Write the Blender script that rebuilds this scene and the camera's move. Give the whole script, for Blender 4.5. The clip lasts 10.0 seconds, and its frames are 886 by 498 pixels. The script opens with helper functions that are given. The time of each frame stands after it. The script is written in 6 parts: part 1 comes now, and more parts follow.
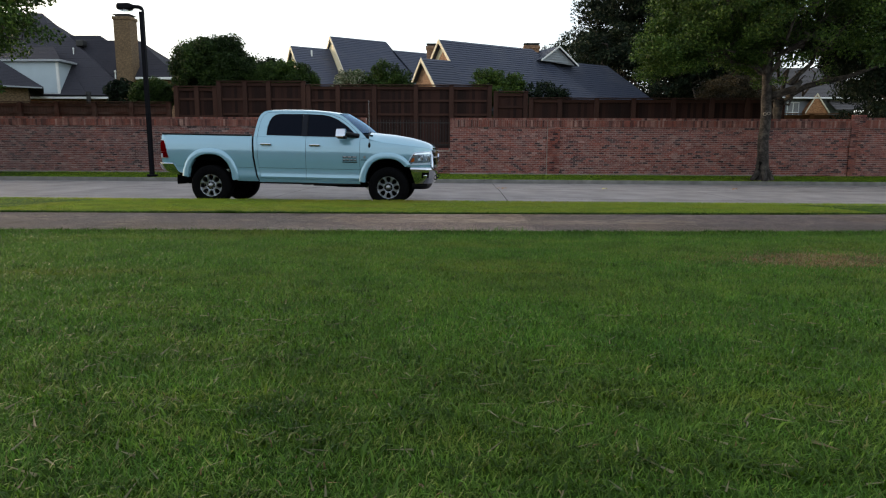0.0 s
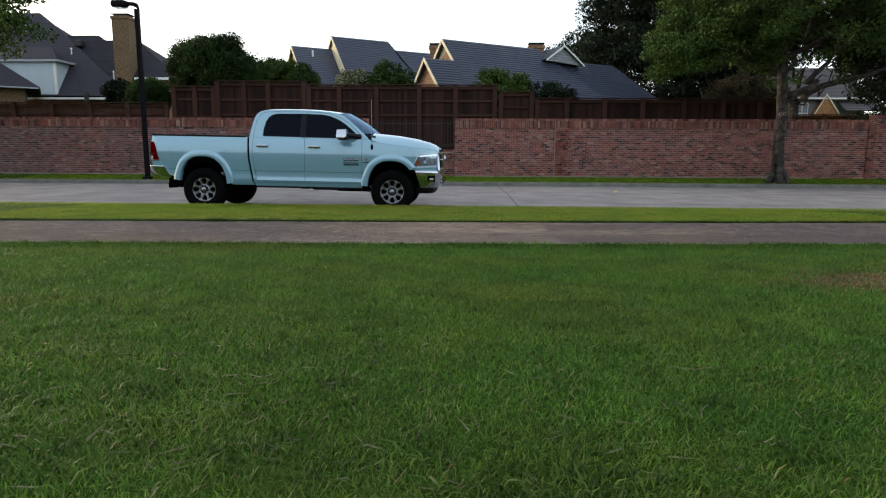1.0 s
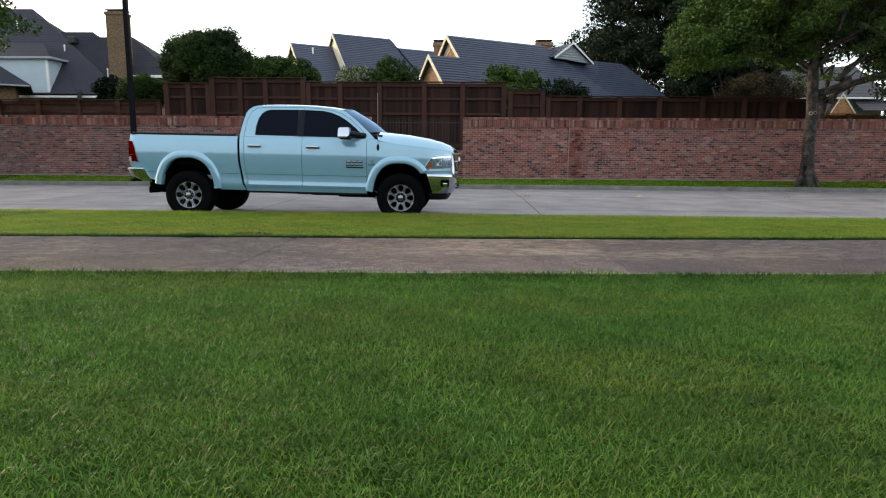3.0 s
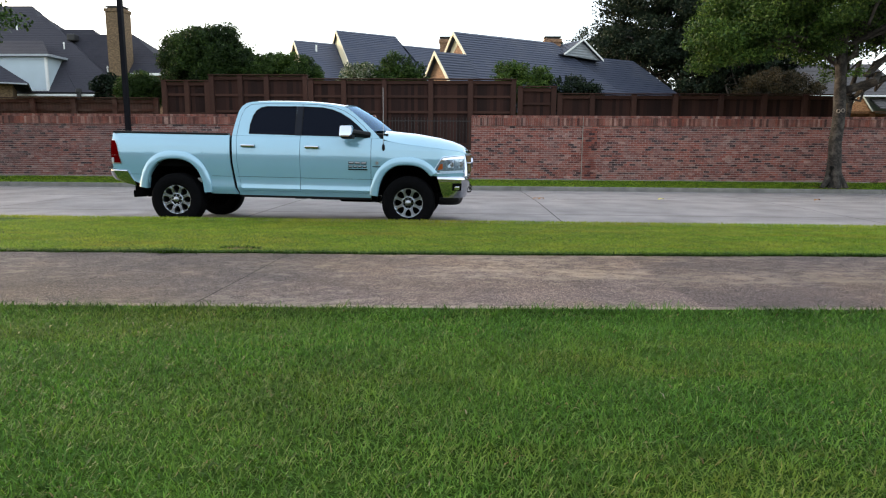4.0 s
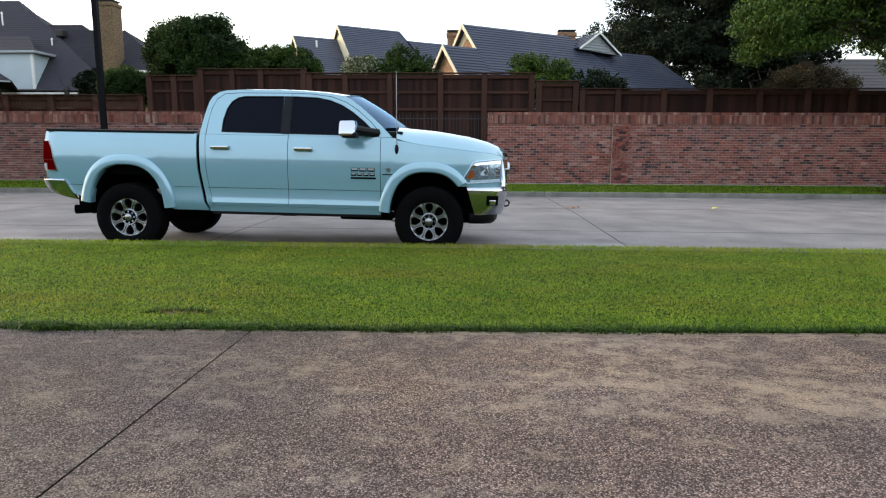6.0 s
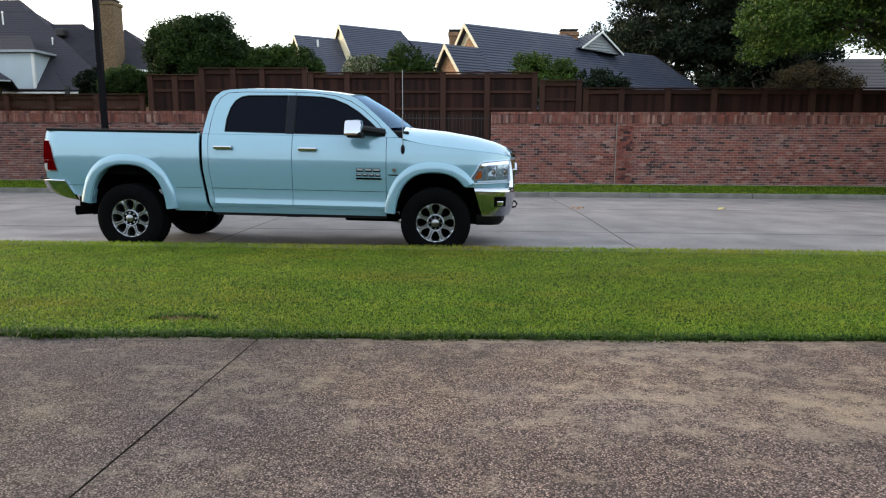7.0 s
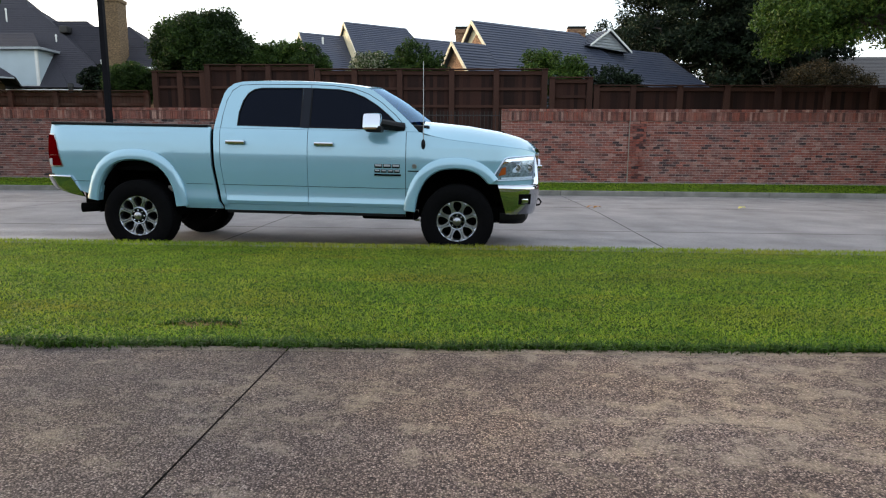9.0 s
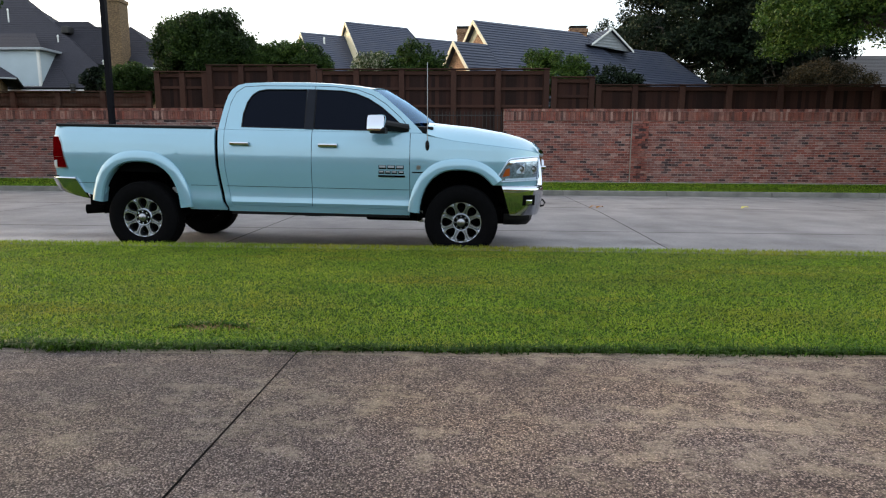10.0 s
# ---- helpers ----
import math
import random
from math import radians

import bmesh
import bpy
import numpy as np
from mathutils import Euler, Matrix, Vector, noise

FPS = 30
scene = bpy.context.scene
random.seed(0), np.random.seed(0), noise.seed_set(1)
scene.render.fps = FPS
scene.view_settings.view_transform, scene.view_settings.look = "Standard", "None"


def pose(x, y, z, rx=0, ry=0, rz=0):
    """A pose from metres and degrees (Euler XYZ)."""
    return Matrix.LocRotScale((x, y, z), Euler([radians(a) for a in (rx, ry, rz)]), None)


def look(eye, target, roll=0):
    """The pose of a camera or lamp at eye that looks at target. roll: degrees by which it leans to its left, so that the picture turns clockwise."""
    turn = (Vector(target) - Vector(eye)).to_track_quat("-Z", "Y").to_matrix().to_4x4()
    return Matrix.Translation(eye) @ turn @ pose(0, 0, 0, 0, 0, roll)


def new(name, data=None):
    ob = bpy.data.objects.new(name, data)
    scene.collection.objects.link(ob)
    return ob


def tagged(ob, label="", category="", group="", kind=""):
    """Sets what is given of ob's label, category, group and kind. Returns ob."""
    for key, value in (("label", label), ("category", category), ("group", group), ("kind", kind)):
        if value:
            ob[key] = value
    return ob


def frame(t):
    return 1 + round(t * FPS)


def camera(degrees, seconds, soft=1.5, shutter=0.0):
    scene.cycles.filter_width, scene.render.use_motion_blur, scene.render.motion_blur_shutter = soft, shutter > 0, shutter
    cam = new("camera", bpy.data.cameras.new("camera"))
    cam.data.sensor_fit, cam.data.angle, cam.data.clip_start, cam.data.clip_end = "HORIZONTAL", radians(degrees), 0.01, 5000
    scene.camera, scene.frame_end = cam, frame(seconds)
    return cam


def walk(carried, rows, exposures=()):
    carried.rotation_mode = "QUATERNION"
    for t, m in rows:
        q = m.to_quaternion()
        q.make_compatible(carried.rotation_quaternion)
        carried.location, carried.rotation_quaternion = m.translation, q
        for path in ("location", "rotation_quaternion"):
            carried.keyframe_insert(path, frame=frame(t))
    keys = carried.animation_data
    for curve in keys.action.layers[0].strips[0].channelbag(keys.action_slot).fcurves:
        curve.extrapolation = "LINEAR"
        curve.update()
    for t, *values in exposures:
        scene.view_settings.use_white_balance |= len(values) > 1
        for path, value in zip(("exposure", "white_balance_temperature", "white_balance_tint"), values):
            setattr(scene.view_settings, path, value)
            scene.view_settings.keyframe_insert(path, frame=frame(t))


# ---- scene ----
cam = camera(71.0, 10.0, 1.2)
PATH = [
    (0, (3.519, -13.114, 1.158), (3.451, -11.139, 0.851), 0.3),
    (0.5, (3.451, -12.694, 1.164), (3.38, -10.719, 0.859), 0.3),
    (1, (3.382, -12.343, 1.173), (3.309, -10.368, 0.87), 0.3),
    (1.5, (3.306, -12.008, 1.179), (3.231, -10.032, 0.876), 0.4),
    (2, (3.237, -11.669, 1.189), (3.16, -9.694, 0.886), 0.4),
    (2.5, (3.16, -11.329, 1.189), (3.082, -9.353, 0.886), 0.4),
    (2.7, (3.118, -11.176, 1.188), (3.046, -9.201, 0.886), 0.4),
    (4, (2.908, -9.939, 1.216), (2.821, -7.965, 0.911), 0.4),
    (4.5, (2.77, -9.328, 1.219), (2.68, -7.354, 0.912), 0.4),
    (5, (2.635, -8.554, 1.221), (2.544, -6.58, 0.916), 0.4),
    (5.5, (2.519, -7.887, 1.244), (2.426, -5.913, 0.939), 0.3),
    (7, (2.357, -7.47, 1.261), (2.262, -5.496, 0.955), 0.3),
    (7.5, (2.318, -7.456, 1.26), (2.221, -5.482, 0.953), 0.4),
    (8, (2.266, -7.462, 1.251), (2.168, -5.488, 0.943), 0.4),
    (8.5, (2.209, -7.383, 1.247), (2.107, -5.41, 0.936), 0.4),
    (9, (2.113, -7.16, 1.216), (2.011, -5.187, 0.907), 0.4),
    (9.5, (2.08, -7.122, 1.224), (1.978, -5.149, 0.914), 0.4),
    (10, (2.08, -7.166, 1.236), (1.974, -5.193, 0.925), 0.3),
]

KELVIN, TINT = 8100, 10
EXPOSURES = [(t, e + 0.33, KELVIN, TINT) for t, e in ((0.0, 1.33), (2.5, 1.63), (4.0, 2.05), (4.5, 2.15), (5.5, 1.97), (7.0, 1.86), (10.0, 1.80))]  # the picture brightens as the path comes near
walk(cam, [(t, look(eye, target, roll)) for t, eye, target, roll in PATH], EXPOSURES)

# ---- sky and sun: a pale, thinly clouded evening sky, the sun low on the left ----
world = bpy.data.worlds.new("sky")
scene.world = world
world.use_nodes = True
wn = world.node_tree
SUN_AZ, SUN_EL = radians(-64), radians(16)
sky = wn.nodes.new("ShaderNodeTexSky")
sky.sky_type = "NISHITA"
sky.sun_disc = False
sky.sun_elevation, sky.sun_rotation = SUN_EL, SUN_AZ
sky.air_density, sky.dust_density, sky.ozone_density = 1.0, 1.6, 1.2
veil = wn.nodes.new("ShaderNodeMix")  # thin high cloud over the whole sky
veil.data_type = "RGBA"
veil.inputs[0].default_value = 0.62
veil.inputs[7].default_value = (2.2, 2.72, 3.6, 1)
wn.links.new(sky.outputs[0], veil.inputs[6])
wn.nodes["Background"].inputs["Strength"].default_value = 0.15
wn.links.new(veil.outputs[2], wn.nodes["Background"].inputs["Color"])
sun = new("sun", bpy.data.lights.new("sun", "SUN"))
sun.data.energy, sun.data.angle, sun.data.color = 0.5, radians(14), (1.0, 0.88, 0.74)
sun.matrix_world = look((0, 0, 0), (-math.sin(SUN_AZ) * math.cos(SUN_EL), -math.cos(SUN_AZ) * math.cos(SUN_EL), -math.sin(SUN_EL)))


# ---- materials ----
def nodes_of(m):
    return m.node_tree.nodes, m.node_tree.links


def noise_node(m, scale, detail=5.0, rough=0.55, stretch=(1, 1, 1), coords="Object"):
    n, l = nodes_of(m)
    tc = n.new("ShaderNodeTexCoord")
    mp = n.new("ShaderNodeMapping")
    mp.inputs["Scale"].default_value = stretch
    tx = n.new("ShaderNodeTexNoise")
    tx.inputs["Scale"].default_value = scale
    tx.inputs["Detail"].default_value = detail
    tx.inputs["Roughness"].default_value = rough
    l.new(tc.outputs[coords], mp.inputs["Vector"])
    l.new(mp.outputs[0], tx.inputs["Vector"])
    return tx.outputs["Fac"]


def ramp(m, fac, stops):
    n, l = nodes_of(m)
    r = n.new("ShaderNodeValToRGB")
    while len(r.color_ramp.elements) < len(stops):
        r.color_ramp.elements.new(0.5)
    for e, (p, c) in zip(r.color_ramp.elements, stops):
        e.position, e.color = p, (c[0], c[1], c[2], 1)
    l.new(fac, r.inputs["Fac"])
    return r.outputs["Color"]


def mixed(m, a, b, fac, kind="MIX"):
    n, l = nodes_of(m)
    x = n.new("ShaderNodeMix")
    x.data_type, x.blend_type = "RGBA", kind
    for socket, v in ((x.inputs[6], a), (x.inputs[7], b), (x.inputs[0], fac)):
        if isinstance(v, (int, float)):
            socket.default_value = v
        elif isinstance(v, tuple):
            socket.default_value = (v[0], v[1], v[2], 1)
        else:
            l.new(v, socket)
    return x.outputs[2]


def chance(m):
    """A random number for each piece, be it an object or a loose part of a mesh."""
    n, l = nodes_of(m)
    a, b, s, f = n.new("ShaderNodeObjectInfo"), n.new("ShaderNodeNewGeometry"), n.new("ShaderNodeMath"), n.new("ShaderNodeMath")
    s.operation, f.operation = "ADD", "FRACT"
    l.new(a.outputs["Random"], s.inputs[0])
    l.new(b.outputs["Random Per Island"], s.inputs[1])
    l.new(s.outputs[0], f.inputs[0])
    return f.outputs[0]


def bump(m, height, strength, distance=0.01):
    n, l = nodes_of(m)
    b = n.new("ShaderNodeBump")
    b.inputs["Strength"].default_value, b.inputs["Distance"].default_value = strength, distance
    l.new(height, b.inputs["Height"])
    l.new(b.outputs[0], n["Principled BSDF"].inputs["Normal"])


def plain(name, color, rough=0.6, metal=0.0, coat=0.0, vary=0.12, scale=6.0, fine=90.0, relief=0.1, ior=1.45, spec=0.5):
    m = bpy.data.materials.new(name)
    m.use_nodes = True
    n, l = nodes_of(m)
    p = n["Principled BSDF"]
    big, small = noise_node(m, scale), noise_node(m, fine, 3)
    dark, light = tuple(c * (1 - vary) for c in color), tuple(min(1, c * (1 + vary)) for c in color)
    c1 = ramp(m, big, [(0.3, dark), (0.7, light)])
    c2 = ramp(m, small, [(0.3, (1 - vary,) * 3), (0.7, (1, 1, 1))])
    l.new(mixed(m, c1, c2, 1.0, "MULTIPLY"), p.inputs["Base Color"])
    p.inputs["Roughness"].default_value, p.inputs["Metallic"].default_value = rough, metal
    p.inputs["Coat Weight"].default_value, p.inputs["IOR"].default_value = coat, ior
    p.inputs["Specular IOR Level"].default_value = spec
    p.inputs["Coat Roughness"].default_value = 0.09
    if relief:
        bump(m, small, relief, 0.004)
    return m


def pieces(name, stops, rough=0.85, fine=70.0, relief=0.4, soil=0.25, soil_scale=1.3, soil_color=(0.25, 0.2, 0.17), blotch=0.0):
    """Bricks, tiles, boards: a colour for each piece, grain and stains over them."""
    m = bpy.data.materials.new(name)
    m.use_nodes = True
    n, l = nodes_of(m)
    p = n["Principled BSDF"]
    c = ramp(m, chance(m), stops)
    grain = noise_node(m, fine, 4)
    c = mixed(m, c, ramp(m, grain, [(0.25, (0.62 - 0.4 * blotch,) * 3), (0.75, (1.0 + 0.5 * blotch,) * 3)]), 1.0, "MULTIPLY")
    stain = ramp(m, noise_node(m, soil_scale, 6, 0.65), [(0.45, (0, 0, 0)), (0.72, (soil,) * 3)])
    c = mixed(m, c, soil_color, stain)
    if blotch:  # lime bloom and scorched faces, a few bricks wide
        c = mixed(m, c, ramp(m, noise_node(m, 2.3, 8, 0.75, (1, 1, 1.8)), [(0.34, (1 - blotch, 1 - blotch, 1 - 0.8 * blotch)), (0.5, (1.0, 0.97, 1.0)), (0.68, (1 + blotch, 1 + 1.1 * blotch, 1 + 1.1 * blotch))]), 1.0, "MULTIPLY")
    l.new(c, p.inputs["Base Color"])
    p.inputs["Roughness"].default_value = rough
    p.inputs["Specular IOR Level"].default_value = 0.25
    bump(m, grain, relief, 0.006)
    return m


def speckled(name, dark, light):
    """Brickwork so far away that its bricks are only specks of colour."""
    m = bpy.data.materials.new(name)
    m.use_nodes = True
    n, l = nodes_of(m)
    c = ramp(m, noise_node(m, 7.0, 3, 0.6, (1, 1, 2.4)), [(0.36, dark), (0.64, light)])
    c = mixed(m, c, ramp(m, noise_node(m, 0.8, 5), [(0.3, (0.8, 0.8, 0.8)), (0.7, (1, 1, 1))]), 1.0, "MULTIPLY")
    l.new(c, n["Principled BSDF"].inputs["Base Color"])
    n["Principled BSDF"].inputs["Roughness"].default_value = 0.9
    return m


def leafy(name, stops, shine=0.6, through_light=0.22):
    m = bpy.data.materials.new(name)
    m.use_nodes = True
    n, l = nodes_of(m)
    p = n["Principled BSDF"]
    c = ramp(m, chance(m), stops)
    patch = ramp(m, noise_node(m, 0.6, 5, 0.6), [(0.36, (0.45, 0.50, 0.50)), (0.64, (1.2, 1.18, 1.05))])
    c = mixed(m, c, patch, 1.0, "MULTIPLY")
    l.new(c, p.inputs["Base Color"])
    p.inputs["Roughness"].default_value = shine
    p.inputs["Specular IOR Level"].default_value = 0.18
    t = n.new("ShaderNodeBsdfTranslucent")
    l.new(c, t.inputs["Color"])
    x = n.new("ShaderNodeMixShader")
    x.inputs[0].default_value = through_light
    l.new(p.outputs[0], x.inputs[1])
    l.new(t.outputs[0], x.inputs[2])
    l.new(x.outputs[0], n["Material Output"].inputs["Surface"])
    return m


def grassy(name, greens, straw, straw_amount=0.5, scorch=0.0, sheen=0.15):
    """Blades: a green for each, drier and yellower in patches of the lawn."""
    m = bpy.data.materials.new(name)
    m.use_nodes = True
    n, l = nodes_of(m)
    p = n["Principled BSDF"]
    c = ramp(m, chance(m), greens)
    dry = ramp(m, noise_node(m, 0.9, 5, 0.6, (0.7, 1.3, 1)), [(0.42, (0, 0, 0)), (0.75, (straw_amount,) * 3)])
    c = mixed(m, c, straw, dry)
    streak = ramp(m, noise_node(m, 1.4, 6, 0.65, (0.35, 2.2, 1)), [(0.52, (0, 0, 0)), (0.72, (scorch,) * 3)])
    c = mixed(m, c, (0.34, 0.20, 0.035), streak)
    tone = ramp(m, noise_node(m, 2.6, 6, 0.65), [(0.32, (0.60, 0.68, 0.66)), (0.66, (1.08, 1.06, 1.0))])
    c = mixed(m, c, tone, 1.0, "MULTIPLY")
    l.new(c, p.inputs["Base Color"])
    p.inputs["Roughness"].default_value = 0.48
    p.inputs["Specular IOR Level"].default_value = sheen
    t = n.new("ShaderNodeBsdfTranslucent")
    l.new(c, t.inputs["Color"])
    x = n.new("ShaderNodeMixShader")
    x.inputs[0].default_value = 0.4
    l.new(p.outputs[0], x.inputs[1])
    l.new(t.outputs[0], x.inputs[2])
    l.new(x.outputs[0], n["Material Output"].inputs["Surface"])
    return m


def aggregate(name, lo=0.0, hi=1.0, smooth=0.0):
    """Worn concrete with the pebbles showing, paler in lacy patches where the paste is left."""
    m = bpy.data.materials.new(name)
    m.use_nodes = True
    n, l = nodes_of(m)
    p = n["Principled BSDF"]
    tc = n.new("ShaderNodeTexCoord")
    v = n.new("ShaderNodeTexVoronoi")
    v.inputs["Scale"].default_value = 178
    l.new(tc.outputs["Object"], v.inputs["Vector"])
    sep = n.new("ShaderNodeSeparateColor")
    l.new(v.outputs["Color"], sep.inputs[0])
    stones = ramp(m, sep.outputs[0], [(0.0, (0.060, 0.043, 0.043)), (0.25, (0.140, 0.100, 0.096)), (0.5, (0.265, 0.197, 0.184)), (0.75, (0.41, 0.315, 0.290)), (0.93, (0.57, 0.455, 0.415)), (1.0, (0.74, 0.62, 0.56))])
    rims = ramp(m, v.outputs["Distance"], [(0.36, (1.0, 1.0, 1.0)), (0.62, (0.34, 0.32, 0.32))])
    stones = mixed(m, stones, rims, 1.0, "MULTIPLY")
    crumbs = ramp(m, noise_node(m, 95, 5, 0.8), [(0.34, (0.10, 0.075, 0.065)), (0.5, (0.36, 0.285, 0.235)), (0.66, (0.72, 0.60, 0.51))])
    worn = noise_node(m, 7.5, 12, 0.80, (0.8, 1.2, 1))
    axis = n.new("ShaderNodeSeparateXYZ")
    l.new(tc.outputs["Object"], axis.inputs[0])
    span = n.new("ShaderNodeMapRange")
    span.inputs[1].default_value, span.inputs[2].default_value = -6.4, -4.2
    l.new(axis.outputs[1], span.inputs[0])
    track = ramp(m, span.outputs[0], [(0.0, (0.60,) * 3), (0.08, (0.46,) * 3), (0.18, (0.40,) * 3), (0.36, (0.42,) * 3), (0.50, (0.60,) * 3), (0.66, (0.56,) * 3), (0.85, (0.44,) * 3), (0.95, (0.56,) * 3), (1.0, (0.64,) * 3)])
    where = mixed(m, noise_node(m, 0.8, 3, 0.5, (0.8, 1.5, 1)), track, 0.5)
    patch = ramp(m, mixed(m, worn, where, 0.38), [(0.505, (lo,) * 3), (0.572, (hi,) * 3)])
    pale = mixed(m, mixed(m, stones, crumbs, 0.55), (0.485, 0.41, 0.325), 0.3)
    c = mixed(m, stones, pale, patch)
    c = mixed(m, c, crumbs, smooth)
    blot = ramp(m, noise_node(m, 1.7, 8, 0.7), [(0.36, (0.76, 0.75, 0.77)), (0.5, (1.02, 1.01, 1.01)), (0.64, (1.24, 1.19, 1.12))])
    c = mixed(m, c, blot, 1.0, "MULTIPLY")
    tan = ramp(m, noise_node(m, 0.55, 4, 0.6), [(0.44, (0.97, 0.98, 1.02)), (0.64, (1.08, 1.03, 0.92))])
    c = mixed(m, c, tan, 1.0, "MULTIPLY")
    slab_tone = n.new("ShaderNodeMapRange")  # slab tones by x, middle palest; lens falloff is painted into the dark left
    slab_tone.inputs[1].default_value, slab_tone.inputs[2].default_value = -0.4, 5.6
    l.new(axis.outputs[0], slab_tone.inputs[0])
    c = mixed(m, c, ramp(m, slab_tone.outputs[0], [(0.0, (0.75, 0.785, 0.80)), (0.27, (0.74, 0.77, 0.775)), (0.42, (1.22, 1.20, 1.16)), (0.783, (1.34, 1.29, 1.23)), (0.795, (0.88, 0.86, 0.85)), (1.0, (0.86, 0.84, 0.83))]), 1.0, "MULTIPLY")
    l.new(c, p.inputs["Base Color"])
    p.inputs["Roughness"].default_value = 0.75
    bump(m, v.outputs["Distance"], 1.0, -0.005)
    return m


def tinted_glass(name, tint, gloss=0.04, ior=1.5, shine=1.0, cast=(1, 1, 1)):
    m = bpy.data.materials.new(name)
    m.use_nodes = True
    n, l = nodes_of(m)
    n.remove(n["Principled BSDF"])
    t, g, f, x = n.new("ShaderNodeBsdfTransparent"), n.new("ShaderNodeBsdfGlossy"), n.new("ShaderNodeFresnel"), n.new("ShaderNodeMixShader")
    t.inputs["Color"].default_value = (*tint, 1)
    g.inputs["Roughness"].default_value = gloss
    f.inputs["IOR"].default_value = ior
    g.inputs["Color"].default_value = (*cast, 1)
    k = n.new("ShaderNodeMath")
    k.operation = "MULTIPLY"
    k.inputs[1].default_value = shine
    l.new(f.outputs[0], k.inputs[0])
    l.new(k.outputs[0], x.inputs[0])
    l.new(t.outputs[0], x.inputs[1])
    l.new(g.outputs[0], x.inputs[2])
    l.new(x.outputs[0], n["Material Output"].inputs["Surface"])
    return m


BRICKS = [(0.0, (0.036, 0.022, 0.024)), (0.10, (0.080, 0.038, 0.037)), (0.18, (0.170, 0.057, 0.046)), (0.36, (0.290, 0.082, 0.059)), (0.52, (0.208, 0.077, 0.062)), (0.68, (0.312, 0.104, 0.075)), (0.80, (0.228, 0.104, 0.087)), (0.92, (0.30, 0.134, 0.106)), (1.0, (0.37, 0.212, 0.176))]
M_BRICK = pieces("red_brick", BRICKS, fine=36, soil=0.5, soil_scale=0.75, soil_color=(0.150, 0.096, 0.092), blotch=0.38)
M_SOLDIER = pieces("soldier_brick", [(0.0, (0.065, 0.029, 0.026)), (0.15, (0.155, 0.056, 0.042)), (0.4, (0.265, 0.080, 0.056)), (0.6, (0.200, 0.082, 0.064)), (0.88, (0.295, 0.130, 0.098)), (1.0, (0.38, 0.225, 0.18))], soil=0.55, soil_scale=2.2, soil_color=(0.160, 0.100, 0.088), blotch=0.30)
# the same bricks, darker and greyer, for the west wall
M_DULLBRICK = pieces("dull_brick", [(x, (0.80 * r, 0.90 * g, 0.98 * b)) for x, (r, g, b) in BRICKS], fine=36, soil=0.62, soil_scale=0.6, soil_color=(0.110, 0.082, 0.080), blotch=0.34)
M_MORTAR = plain("mortar", (0.46, 0.37, 0.335), 0.95, vary=0.45, scale=9, relief=0.4)
M_TANBRICK = speckled("tan_brick", (0.13, 0.06, 0.035), (0.36, 0.20, 0.11))
M_ORANGEBRICK = speckled("orange_brick", (0.20, 0.075, 0.03), (0.46, 0.21, 0.09))
M_BROWNBRICK = speckled("brown_brick", (0.075, 0.042, 0.022), (0.21, 0.135, 0.072))
M_ROAD = plain("street_concrete", (0.420, 0.390, 0.392), 0.85, vary=0.22, scale=1.1, fine=42, relief=0.5)
M_CURB = plain("curb_concrete", (0.185, 0.178, 0.162), 0.9, vary=0.3, scale=2.5, fine=120, relief=0.4)
M_FOOTING = plain("footing_concrete", (0.27, 0.25, 0.22), 0.9, vary=0.25, scale=2.5, fine=120, relief=0.3)
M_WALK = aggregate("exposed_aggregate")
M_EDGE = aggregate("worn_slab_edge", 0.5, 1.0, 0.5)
M_DARK = plain("dark_joint", (0.03, 0.028, 0.025), 0.95)
M_SOIL = plain("turf_soil", (0.030, 0.066, 0.010), 0.95, vary=0.28, scale=1.2, fine=110, relief=0.6, spec=0.05)
M_FENCE = pieces("stained_cedar", [(0, (0.014, 0.0050, 0.0038)), (0.5, (0.028, 0.0100, 0.0074)), (1, (0.054, 0.020, 0.014))], fine=25, relief=0.3, soil=0.3, soil_scale=2, soil_color=(0.024, 0.012, 0.010))
M_POST = pieces("stained_post", [(0, (0.048, 0.0195, 0.0142)), (1, (0.074, 0.031, 0.022))], fine=25, relief=0.3, soil=0.3, soil_scale=2, soil_color=(0.038, 0.018, 0.014))
M_BADGE = plain("pale_badge", (0.30, 0.33, 0.37), 0.4, vary=0.05, relief=0)
M_FENCE2 = pieces("red_stained_cedar", [(0, (0.040, 0.012, 0.007)), (1, (0.066, 0.020, 0.012))], fine=25, relief=0.3, soil=0.2)
M_ROOF = pieces("blue_grey_tile", [(0, (0.034, 0.042, 0.066)), (0.5, (0.050, 0.060, 0.092)), (1, (0.068, 0.078, 0.112))], rough=0.55, fine=18, relief=0.2, soil=0.35, soil_scale=0.6, soil_color=(0.09, 0.09, 0.10))
M_SHINGLE = pieces("brown_grey_shingle", [(0, (0.022, 0.022, 0.031)), (0.5, (0.033, 0.033, 0.044)), (1, (0.047, 0.046, 0.058))], fine=14, relief=0.3, soil=0.3, soil_scale=0.5, soil_color=(0.052, 0.047, 0.060))
M_CREAM = plain("cream_siding", (0.72, 0.62, 0.42), 0.8, vary=0.06, scale=1)
M_TRIM = plain("cream_trim", (0.62, 0.54, 0.40), 0.7, vary=0.08)
M_GUTTER = plain("dull_gutter", (0.30, 0.32, 0.34), 0.6, vary=0.1)
M_WHITE = plain("white_trim", (0.70, 0.70, 0.67), 0.6, vary=0.05)
